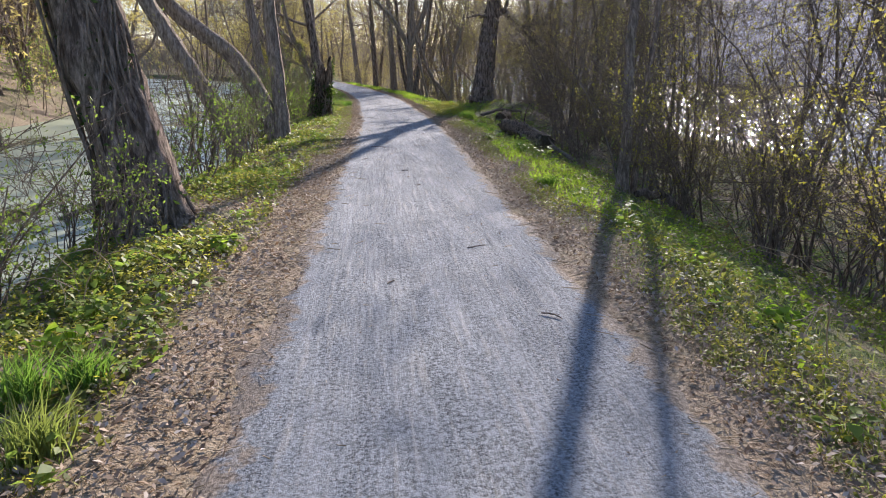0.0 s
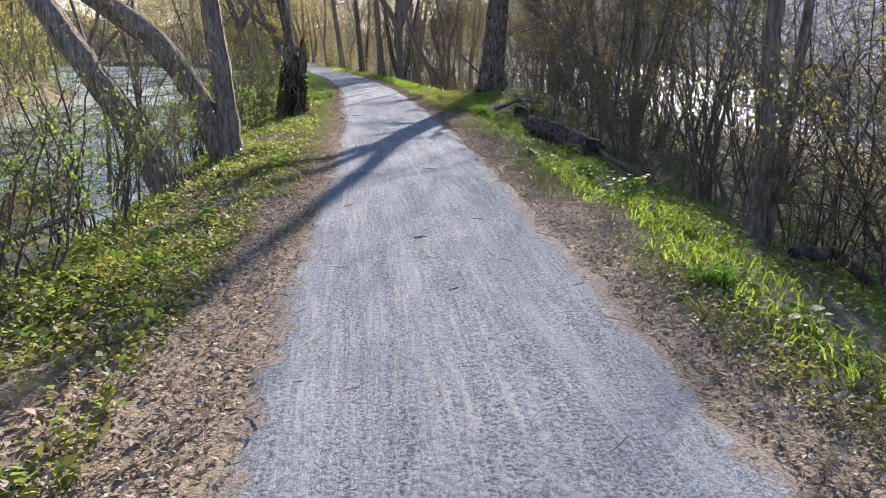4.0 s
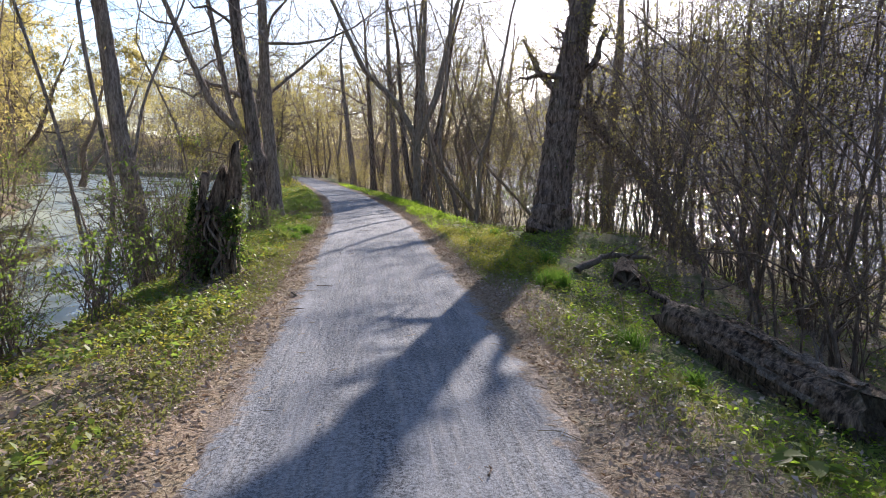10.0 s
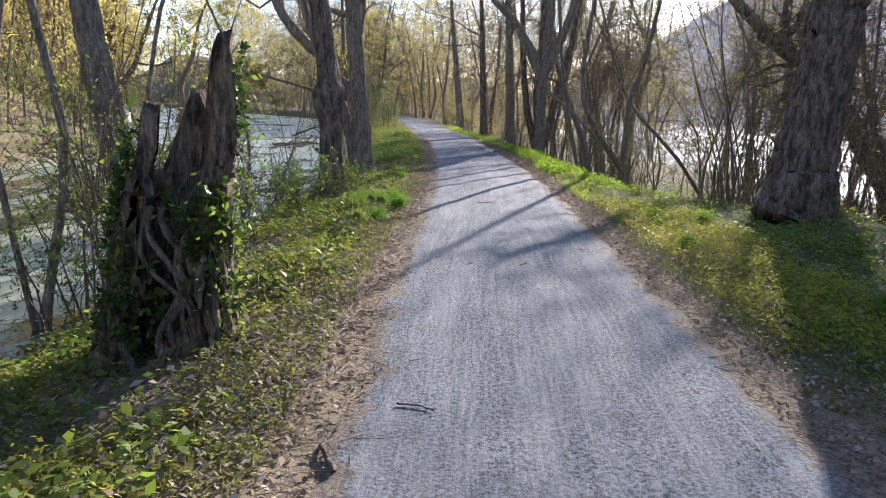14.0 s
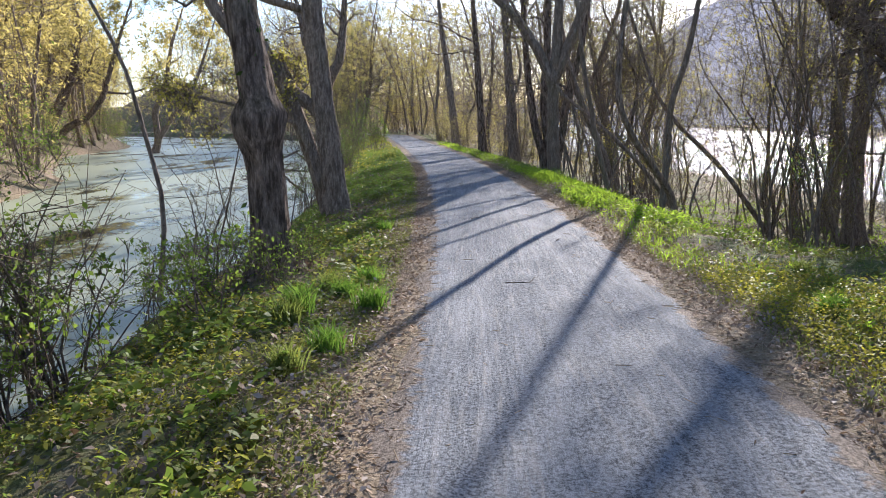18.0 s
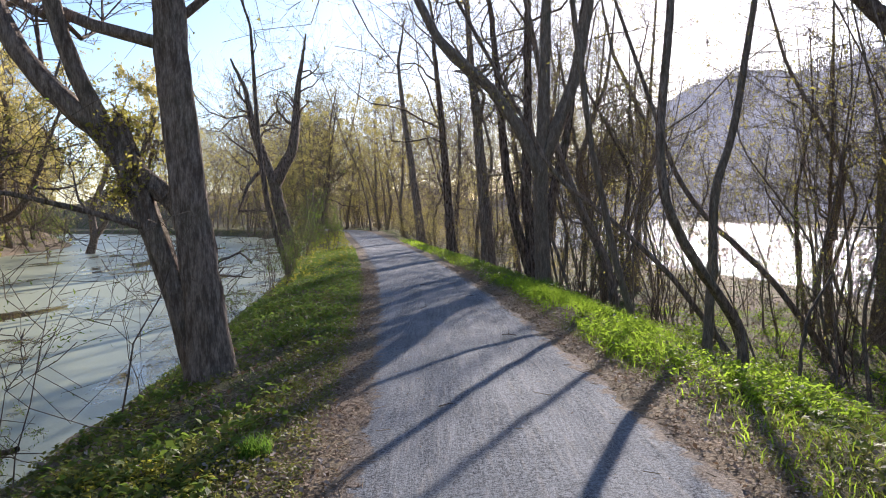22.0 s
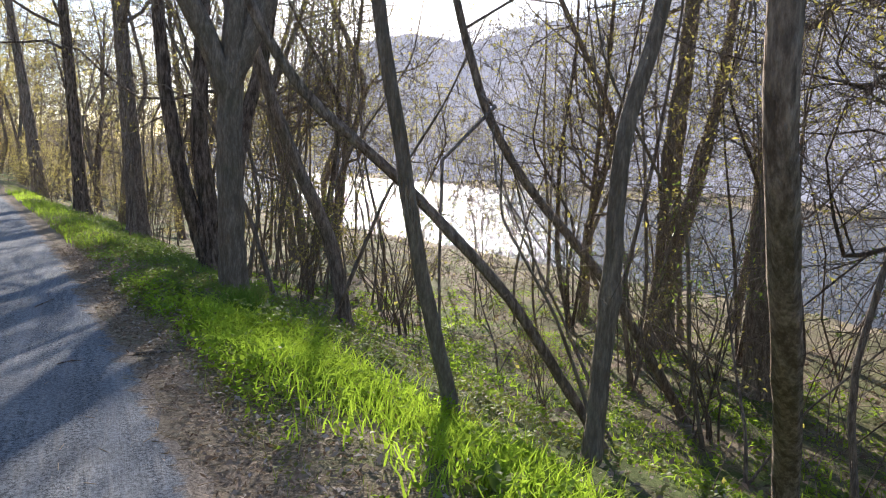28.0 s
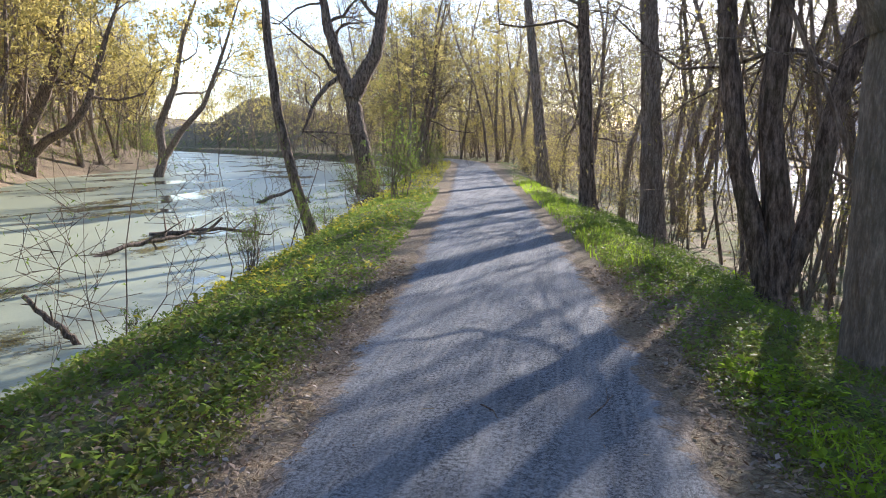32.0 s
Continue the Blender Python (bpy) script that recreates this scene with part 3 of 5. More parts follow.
        part("ivy", geo.mesh("ivy", IVY), root, "dark green ivy leaves climbing the trunk", "stuff")
    return root


def vines(root, r0, height, count, seed, lean=(0, 0)):
    """Old woody climbers that cling to a trunk."""
    g = np.random.default_rng(seed)
    f = np.linspace(0, 1, 16)
    for n in range(count):
        a = g.random() * 6.283 + f * g.uniform(-1.6, 1.6) + 0.25 * np.sin(f * 9 + g.random() * 6)
        rr = r0 * (1.5 - 0.45 * np.minimum(f * 4, 1)) * 1.02
        p = np.stack([rr * np.cos(a) + lean[0] * f, rr * np.sin(a) + lean[1] * f, f * height + 0.04], 1)
        geo = Geo()
        tubes(geo, p[None], np.full((1, 16), g.uniform(0.012, 0.026)), 6, 0.06)
        part("vine", geo.mesh("vine", TWIG, True), root, "woody vine clinging to the trunk")


def up_to(x, z, lean=0.0, wob=0.0):
    """Offsets of a plain stem that leans by lean metres at the height z."""
    return [(0, 0, 0), (0.3 * lean + wob, 0, 0.35 * z), (0.62 * lean - wob, 0, 0.7 * z), (lean, 0.1 * x, z)]


# big vine-clad tree at the start and its neighbours on the canal bank
t = tree("huge old tree with dark furrowed bark and climbing vines", (-2.3, 7.75), [([(0.02, 0, 0), (-0.06, 0, 0.5), (-0.22, 0, 1.3), (-0.46, 0.05, 2.2), (-0.9, 0.1, 4.0)], 0.34, 0.25)], 1, BARK_DARK, GREEN, 12, 0.3, ivy=900, flare=0.35)
vines(t, 0.34, 2.4, 24, 4, (-0.5, 0))
tree("leaning dark tree over the canal edge", (-2.55, 15.5), [([(0, 0, 0), (-0.35, 0, 0.75), (-0.65, 0, 1.35), (-1.0, 0.1, 1.85), (-1.8, 0.2, 3.2)], 0.18, 0.13)], 2, BARK, GREEN, 13, 0.2, 7)
tree("twin tree with one upright and one strongly leaning trunk", (-2.0, 16.85), [
    ([(0.05, 0, 0), (0.02, 0, 0.8), (-0.02, 0, 1.4), (-0.1, 0, 2.4)], 0.155, 0.12),
    ([(-0.06, 0.05, 0), (-0.28, 0.05, 0.75), (-0.6, 0.05, 1.4), (-1.05, 0.05, 2.0), (-1.8, 0.05, 2.5), (-2.9, 0.2, 3.6)], 0.19, 0.13)], 3, BARK, GREEN, 11, 0.22, 7)
tree("slender grey tree behind the ivy-clad stump", (-3.5, 27.6), [(up_to(0, 2.8, -0.45), 0.17, 0.13)], 5, BARK, BUD, 13, 0.25, 7)
tree("old tree with a swollen burl on its trunk", (-2.12, 31.5), [
    ([(0, 0, 0), (0.0, 0, 0.9), (-0.02, 0, 1.5), (-0.06, 0, 2.1), (-0.2, 0, 3.0), (-0.45, 0.1, 4.6)], 0.185, 0.15)], 6, BARK_DARK, BUD, 15, 0.28, 7, burl=(1.62, 0.11, 0.18), ivy=40)
tree("forked old tree with two thick grey trunks", (-2.42, 37.0), [
    ([(0.0, 0, 0), (-0.06, 0, 1.0), (-0.16, 0, 2.0), (-0.26, 0, 3.2), (-0.3, 0, 4.2)], 0.2, 0.16),
    ([(-0.14, 0.04, 0), (-0.38, 0.06, 1.0), (-0.66, 0.08, 1.85), (-0.96, 0.12, 2.6), (-1.4, 0.15, 2.95), (-1.95, 0.2, 3.5)], 0.135, 0.1),
    ([(-0.18, 0.02, 1.75), (-0.42, 0.05, 2.0), (-0.72, 0.09, 2.25), (-0.96, 0.1, 2.8)], 0.1, 0.085, 0),
    ([(-0.92, 0.12, 2.5), (-1.2, 0.1, 3.0), (-1.4, 0.0, 3.6)], 0.09, 0.07),
    ([(-0.6, 0.08, 1.65), (-1.1, -0.2, 1.85), (-1.6, -0.5, 2.02), (-2.6, -0.9, 2.25)], 0.035, 0.015, 0)], 7, BARK, BUD, 13, 0.25, 8)
tree("leaning slender tree at the water's edge", (-5.5, 56.3), [([(0, 0, 0), (-0.35, 0, 1.0), (-0.75, 0, 2.6), (-0.95, 0, 4.2), (-1.0, 0, 5.2)], 0.12, 0.08)], 8, BARK_DARK, BUD, 7)
tree("dark tree with a curved fork at the canal bend", (-8.9, 73.5), [
    ([(0, 0, 0), (-0.25, 0, 1.6), (-0.65, 0, 3.4), (-0.9, 0, 4.9), (-1.35, 0, 5.9), (-1.9, 0, 7.6)], 0.44, 0.3),
    ([(-0.85, 0, 4.6), (-0.4, 0, 5.5), (0.2, 0, 6.4), (0.45, 0, 7.6)], 0.36, 0.3)], 9, BARK_DARK, GREEN, 8)
tree("tall straight dark tree beside the path", (0.52, 62.0), [(up_to(0, 9, -0.55), 0.21, 0.15)], 10, BARK_DARK, GOLD, 14, 0.3, branches=8, twigs=6, limb_len=0.5)
tree("tall straight grey tree beside the path", (1.85, 58.0), [(up_to(0, 8, -0.5), 0.25, 0.2)], 11, BARK, GOLD, 14, 0.3, branches=8, twigs=6, limb_len=0.5)
tree("thick pale trunk that forks above head height", (2.5, 47.4), [
    ([(0, 0, 0), (-0.03, 0, 1.3), (-0.03, 0, 2.9), (0.1, 0, 4.5)], 0.185, 0.155),
    ([(-0.03, 0, 2.9), (-0.45, 0, 3.9), (-1.2, 0, 5.0), (-2.4, 0, 6.1)], 0.15, 0.1),
    ([(0.0, 0, 3.1), (0.5, 0, 4.2), (0.9, 0, 5.2)], 0.16, 0.12)], 12, BARK_PALE, BUD, 9, flare=0.35, branches=8, twigs=6)
tree("big leaning tree on the river side", (4.35, 29.3), [([(0, 0, 0), (0.1, 0, 1.2), (0.22, 0, 2.5), (0.42, 0, 3.8), (0.6, 0, 5.0)], 0.37, 0.22, 0),
    ([(0.52, 0, 4.4), (0.3, 0.3, 5.6), (-0.2, 0.8, 7.6)], 0.13, 0.1), ([(0.56, 0, 4.6), (1.1, -0.2, 5.8), (1.8, 0, 7.6)], 0.14, 0.1), ([(0.5, 0, 4.3), (0.8, 0.6, 5.8), (0.9, 1.4, 8.0)], 0.12, 0.08)], 113, BARK_DARK, BUD, 7, 0.3, 7, ivy=300, limb_len=0.3)
tree("curved sapling trunk rising from the grassy slope", (4.1, 39.35), [([(0, 0, 0), (0.06, 0.1, 0.55), (-0.35, -0.2, 1.1), (-0.7, -0.45, 1.5), (-1.0, -0.65, 1.9), (-1.25, -0.8, 2.3), (-1.35, -0.85, 2.7), (-1.35, -0.85, 3.4), (-1.2, -0.8, 4.6)], 0.07, 0.06)], 14, BARK, BUD, 6, flare=0.2)
tree("slim slightly bent trunk in the grass", (3.3, 41.9), [([(0, 0, 0), (-0.37, 0, 1.4), (-0.52, 0, 2.25), (-0.7, 0, 3.1)], 0.062, 0.05)], 16, BARK_PALE, BUD, 5, flare=0.2)
tree("slim knobbly trunk on the slope", (4.36, 41.5), [([(0, 0, 0), (0.12, 0, 1.45), (0.16, 0, 2.75), (0.4, 0, 3.4), (0.5, 0, 3.7)], 0.08, 0.06)], 17, BARK_PALE, BUD, 6, flare=0.15, burl=(1.42, 0.025, 0.07))
tree("thin trunk leaning far across its neighbours", (5.25, 42.3), [([(0, 0, 0), (-1.25, 0, 1.75), (-2.35, 0, 2.8), (-3.2, 0, 3.45)], 0.05, 0.04)], 18, BARK, BUD, 5, flare=0.15)
tree("thin trunk leaning across the slope", (8.2, 44.3), [([(0, 0, 0), (-1.5, 0, 2.1), (-2.85, 0, 3.4), (-3.4, 0, 4.2)], 0.066, 0.05)], 19, BARK, BUD, 5)
tree("tree on the lower slope with rough bark", (11.6, 48.8), [(up_to(0, 6, 0.4, 0.1), 0.27, 0.2), ([(0.1, 0, 1.5), (0.8, 0, 3.2), (1.4, 0, 5.5)], 0.17, 0.12)], 20, BARK, BUD, 8)
tree("thick dark tree leaning far out over the slope", (13.0, 41.6), [([(0, 0, 0), (-0.9, 0, 1.8), (-2.4, -0.1, 3.9), (-4.0, -0.2, 5.4), (-5.0, -0.25, 6.05)], 0.34, 0.22, 0), ([(-4.7, -0.23, 5.85), (-5.5, -0.3, 6.5), (-6.3, -0.2, 7.3), (-6.9, 0.1, 8.6)], 0.19, 0.04, 0), ([(-4.4, -0.2, 5.6), (-4.4, -0.3, 7.0), (-4.9, -0.4, 9.4)], 0.13, 0.03, 0)], 30, BARK_DARK, BUD, 6, 0.5)
tree("hollow weathered trunk with a broken top", (10.7, 45.2), [([(0, 0, 0), (-0.1, 0, 1.2), (-0.15, 0, 2.3), (-0.05, 0, 3.6)], 0.27, 0.2)], 21, BARK, BUD, 5)
tree("grey stems of a young tree in the thicket", (4.45, 12.8), [(up_to(0, 3.4, 0.05, 0.04), 0.10, 0.07), ([(0.25, 0.1, 0), (0.35, 0.1, 1.4), (0.5, 0.1, 3.2)], 0.06, 0.045)], 22, BARK, BUD, 8)
tree("old tree with several thick crooked trunks", (2.75, 51.3), [([(0, 0, 0), (0.0, 0, 1.2), (-0.2, 0, 2.6), (-0.1, 0, 4.5)], 0.17, 0.13), ([(0.1, 0, 0.3), (0.5, 0.1, 1.5), (0.6, 0.1, 2.6), (1.1, 0.1, 4.4)], 0.14, 0.11), ([(-0.1, 0, 0.4), (-0.55, 0, 2.0), (-0.75, 0.1, 3.6)], 0.15, 0.1)], 23, BARK_DARK, BUD, 11, 0.2, 8, 7)
tree("tall tree beside the path in low sun", (-1.0, 70.0), [(up_to(0, 7, -0.8), 0.25, 0.18)], 24, BARK, GOLD, 10, 0.4)
tree("grey trunk leaning beside the big river tree", (4.55, 42.0 + 6.5), [([(0, 0, 0), (-0.25, 0, 1.5), (-0.95, 0, 3.0), (-1.5, 0, 4.5)], 0.12, 0.09)], 25, BARK, BUD, 7)

tree("dark leaning tree with spreading limbs on the far canal bank", (-33.5, 82.0), [([(0, 0, 0), (0.5, 0, 1.2), (0.3, 0, 2.6), (1.4, 0, 4.2), (2.6, 0, 6.5)], 0.5, 0.3), ([(0.3, 0, 0.8), (1.6, 0, 2.0), (3.4, 0, 2.8), (4.6, 0, 4.2)], 0.3, 0.2)], 26, BARK_DARK, GOLD, 8, leaves=8, leaf_size=0.13)
tree("crooked tree with golden leaves on the far canal bank", (-27.0, 86.0), [([(0, 0, 0), (0.6, 0, 2.0), (0.4, 0, 4.0), (1.6, 0, 6.5)], 0.32, 0.2), ([(0.5, 0, 1.8), (2.0, 0, 3.8), (3.6, 0, 5.4)], 0.22, 0.15)], 27, BARK, GOLD, 8, leaves=8, leaf_size=0.13)
tree("tree with reaching limbs on the far canal bank", (-18.3, 42.0), [([(0, 0, 0), (0.4, 0, 1.5), (1.0, 0, 3.0), (1.2, 0, 5.5)], 0.2, 0.14), ([(0.2, 0, 0.8), (-0.8, 0, 2.6), (-1.5, 0, 4.6)], 0.14, 0.1)], 28, BARK_DARK, GOLD, 9, leaves=6, leaf_size=0.10)

tree("slender trunk thickly wrapped in dark ivy", (-13.3, 117.0), [([(0, 0, 0), (-0.1, 0, 1.4), (-0.35, 0, 3.0), (-0.8, 0, 5.0)], 0.16, 0.12)], 29, BARK_DARK, GREEN, 7, ivy=1500)

# ---------------------------------------------------------------- broken, ivy-clad stump
def snag(x, y):
    g = np.random.default_rng(40)
    root = thing("tree_stump", (x, y, float(land(x, y)) - 0.08), "broken hollow tree stump with torn top and ivy", "stump")
    sides, k = 40, 22
    a = np.arange(sides) * 2 * math.pi / sides
    def hump(at, wide):
        return np.exp(-(((a - at + math.pi) % (2 * math.pi) - math.pi) / wide) ** 2)
    top = 1.06 + 0.92 * hump(0.75, 0.42) + 0.56 * hump(1.7, 0.6) + 0.42 * hump(3.2, 0.34) + 0.12 * hump(-0.3, 0.3) + 0.06 * g.normal(size=sides)
    f = np.linspace(0, 1, k)[:, None]
    z = f * top[None]
    r = 0.31 * (1 + 0.5 * np.exp(-z / 0.22)) * (1 - 0.2 * z / 1.8) * (1 + 0.10 * np.sin(5 * a + 0.7) + 0.06 * np.sin(11 * a + 3 * z) + 0.03 * g.normal(size=(k, sides)))
    lean = 0.13 * z
    outer = np.stack([r * np.cos(a) + lean, r * np.sin(a), z], -1)
    inner = np.stack([(r - 0.09) * np.cos(a) + lean, (r - 0.09) * np.sin(a), z * 0.985], -1)
    j, s = np.meshgrid(np.arange(k - 1), np.arange(sides), indexing="ij")
    s2 = (s + 1) % sides
    q = np.stack([j * sides + s, j * sides + s2, (j + 1) * sides + s2, (j + 1) * sides + s], -1)
    geo = Geo()
    face = np.abs((a[None] + 1.45 + 0.2 * np.sin(9 * f) + math.pi) % 6.283 - math.pi) < 0.62 * np.clip(f * 3, 0, 1)
    whole = ~(face[:-1] & (f[:-1] > 0.06))
    geo.add(outer, q[whole])
    geo.add(inner, q[whole][..., ::-1])
    rim = np.concatenate([outer[-1], inner[-1]])
    s = np.arange(sides)
    geo.add(rim, np.stack([s, (s + 1) % sides, sides + (s + 1) % sides, sides + s], -1))
    part("trunk", geo.mesh("trunk", ROT, False), root, "rotten furrowed wood with a torn rim")
    for n in range(26):
        c = -0.75 + 0.075 * n + 0.1 * g.normal() if n % 2 else -2.2 - 0.06 * n + 0.1 * g.normal()
        h0, h1 = 0.05 + 0.4 * g.random(), 0.6 + 0.4 * g.random()
        zz = np.linspace(h0, h1, 6)
        rr = 0.315 * (1 + 0.45 * np.exp(-zz / 0.22)) * (1 - 0.2 * zz / 1.8) + 0.012 + 0.02 * g.random()
        p = np.stack([rr * np.cos(c) + 0.13 * zz, rr * np.sin(c), zz], 1) + g.normal(size=(6, 3)) * 0.012
        geo = Geo()
        tubes(geo, p[None], (0.012 + 0.022 * g.random()) * np.array([[0.4, 1, 1.2, 1.0, 0.8, 0.15]]), 5, 0.25)
        part("splinter", geo.mesh("splinter", DEAD if n % 3 else ROT), root, "torn strip of weathered wood")
    n = 3600
    aa = g.random(n) * 6.283
    zz = np.interp(aa, a, top, period=2 * math.pi) * g.random(n) ** 0.6
    rr = 0.33 * (1 + 0.4 * np.exp(-zz / 0.22)) * (1 - 0.2 * zz / 1.8) + 0.05 * g.random(n)
    clump = (np.sin(3 * aa + 4 * zz) + 0.6 * g.normal(size=n)) > 0.1
    at = np.stack([rr * np.cos(aa) + 0.13 * zz, rr * np.sin(aa), zz], 1)[clump]
    geo = Geo()
    leaflets(geo, at, 0.038, g)
    part("ivy", geo.mesh("ivy", IVY), root, "dark ivy leaves", "stuff")
    geo = Geo()
    leaflets(geo, at[::3] * (1.1, 1.1, 1.0) + g.normal(size=(len(at[::3]), 3)) * 0.06, 0.026, g)
    part("climber_foliage", geo.mesh("climber_foliage", GREEN), root, "fresh yellow-green leaves of climbers", "stuff")
    vines(root, 0.27, 0.95, 14, 41, (0.1, 0))
    return root


snag(-1.6, 23.75)


# ---------------------------------------------------------------- the wider woods: a few trees, each copied
def wild(seed, height, r0, bark, leaf, label, leaves=3, limbs=9, lean=0.4, forks=0, twigs=6, branches=5, leaf_size=0.07, place=(0, 0), start=0.25):
    g = np.random.default_rng(seed)
    bend = g.normal(size=(3, 2)) * 0.035 * height
    stems = [([(0, 0, 0), (lean * 0.2 + bend[0, 0], bend[0, 1], height * 0.2), (lean * 0.4 + bend[1, 0], bend[1, 1], height * 0.45), (lean + bend[2, 0], bend[2, 1], height * 0.75), (lean * 1.2, 0.2, height)], r0, r0 * 0.25)]
    for n in range(forks):
        a = g.random() * 6.28
        stems.append(([(0.02, 0, height * 0.12 * n), (0.5 * math.cos(a), 0.5 * math.sin(a), height * 0.3), (1.3 * math.cos(a), 1.3 * math.sin(a), height * 0.6), (1.9 * math.cos(a), 1.9 * math.sin(a), height * 0.9)], r0 * 0.7, r0 * 0.25))
    return tree(label, place, stems, seed, bark, leaf, limbs, start, branches, twigs, leaves, leaf_size, extend=False, group="woodland trees", sides=9, fine=0)


TALL = [wild(60, 13, 0.12, BARK, BUD, "bare woodland tree with opening buds", 2, 9, 0.9, place=(9.5, 66)),
        wild(61, 11, 0.085, BARK_DARK, BUD, "slim dark woodland tree with opening buds", 2, 9, -0.8, 1, place=(7.0, 57)),
        wild(62, 12, 0.15, BARK, GOLD, "woodland tree with golden young leaves", 9, 9, 0.5, 1, leaf_size=0.11, place=(-3.2, 96)),
        wild(63, 9, 0.07, BARK_PALE, BUD, "young pale-barked woodland tree", 2, 9, 1.4, 0, place=(12.5, 49)),
        wild(64, 10, 0.14, BARK_DARK, GOLD, "crooked tree with yellow-green young leaves", 9, 10, -1.6, 1, leaf_size=0.12, place=(-23.5, 60)),
        wild(65, 14, 0.16, BARK, BUD, "tall forked woodland tree", 2, 8, -0.3, 1, start=0.35, place=(14.5, 82))]


SPREADING = [wild(76, 15, 0.17, BARK_DARK, BUD, "spreading woodland tree with many crooked limbs", 2, 15, 0.9, 2, 6, 8, 0.05, (5.6, 74), 0.18),
             wild(77, 14, 0.15, BARK, BUD, "broad bare woodland tree with fine twigs", 2, 17, -1.2, 1, 7, 8, 0.05, (8.6, 62), 0.22)]


def bush(seed, height, stems, leaf, label, leaves, spread_out=0.5, size=0.035, place=(0, 0), thick=0.014, fine=0):
    g = np.random.default_rng(seed)
    x, y = place
    root = thing("shrub", (x, y, float(land(x, y)) - 0.03), label, "shrub", "undergrowth shrubs")
    a = g.random(stems) * 6.283
    out = spread_out * (0.3 + g.random(stems))
    h = height * (0.55 + 0.5 * g.random(stems))
    f = np.linspace(0, 1, 7)
    foot = g.normal(size=(stems, 2)) * 0.14
    bow = (f ** 1.5)[None]
    p = np.stack([foot[:, :1] + bow * (out * np.cos(a))[:, None] * h[:, None], foot[:, 1:] + bow * (out * np.sin(a))[:, None] * h[:, None], f[None] * h[:, None]], -1)
    p[:, 1:] += np.cumsum(g.normal(size=(stems, 6, 3)), 1) * 0.032 * height / 2 * (1, 1, 0.4)
    r = (thick * (0.6 + 0.8 * g.random(stems)))[:, None] * np.linspace(1, 0.35, 7)
    b_p, b_r = grow(p, r, 6, 0.1, 0.42, 48, 4, 0.6, 0.3, 0.2, g)
    for n in range(stems):
        geo = Geo()
        tubes(geo, p[n:n + 1], r[n:n + 1], 4)
        tubes(geo, b_p[6 * n:6 * n + 6], np.maximum(b_r[6 * n:6 * n + 6], 0.003), 3)
        part("stem", geo.mesh("stem", TWIG), root)
    t_p, t_r = grow(b_p, b_r, 4, 0.1, 0.55, 50, 3, 0.7, 0.15, 0.22, g)
    geo = Geo()
    tubes(geo, t_p, np.full(t_r.shape, 0.003), 3)
    if fine:
        f_p, f_r = grow(t_p, t_r, fine, 0.1, 0.6, 50, 2, 0.7, 0.1, 0.2, g)
        tubes(geo, f_p, np.full(f_r.shape, 0.0022), 3)
    spray = part("twig_mass", geo.mesh("twig_mass", TWIG), root, kind="stuff")
    if leaves:
        own = np.repeat(np.arange(len(t_p)), leaves)
        at = t_p[own, g.integers(0, 3, len(own))] + g.normal(size=(len(own), 3)) * 0.03
        geo = Geo()
        leaflets(geo, at, size, g)
        part("foliage", geo.mesh("foliage", leaf), spray, kind="stuff")
    return root


BARE = [bush(80, 3.2, 9, BUD, "tall bare shrub with thin grey stems and buds", 5, 0.55, 0.021, (5.2, 9.0), fine=1),
        bush(81, 2.6, 9, BUD, "dense bare shrub of tangled twigs", 5, 0.8, 0.017, (6.2, 11.0), fine=1),
        bush(82, 4.2, 7, BUD, "tall multi-stemmed shrub with small buds", 5, 0.5, 0.018, (5.6, 14.5), 0.02, fine=1),
        bush(83, 1.9, 10, BUD, "low twiggy shrub with tiny buds", 1, 0.95, 0.014, (4.9, 17.0), fine=1),
        bush(87, 3.0, 8, YELLOW, "tall shrub with opening pale green leaves", 7, 0.6, 0.021, (5.4, 6.6), fine=1)]
SPARSE = [bush(90, 3.4, 7, BUD, "bare woodland shrub with grey stems", 1, 0.4, 0.035, (6.4, 50.5), 0.016),
          bush(91, 2.2, 8, BUD, "tangled bare shrub with thin twigs", 1, 0.7, 0.035, (7.4, 53.0)),
          bush(92, 3.0, 7, GOLD, "shrub with golden young leaves", 4, 0.5, 0.05, (5.4, 60.0), 0.016)]
LEAFY = [bush(84, 1.7, 8, GREEN, "shrub with fresh green leaves", 5, 0.5, 0.027, (-3.4, 20.0), fine=1),
         bush(85, 2.4, 7, GREEN, "thin shrub with scattered yellow-green leaves", 4, 0.4, 0.026, (-3.6, 22.4), fine=1),
         bush(86, 1.0, 9, GREEN, "low shrub with yellow-green leaves", 3, 0.8, 0.032, (-3.3, 29.4))]

KEEP_OFF = [(-2.3, 7.75), (-2.55, 15.5), (-2.0, 16.85), (-1.6, 23.75), (-2.12, 31.5), (-2.42, 37.0), (2.5, 47.4), (4.35, 29.3), (2.75, 51.3), (4.2, 19.6), (4.1, 20.8), (4.3, 24.3), (3.95, 39), (1.85, 58), (0.52, 62)]


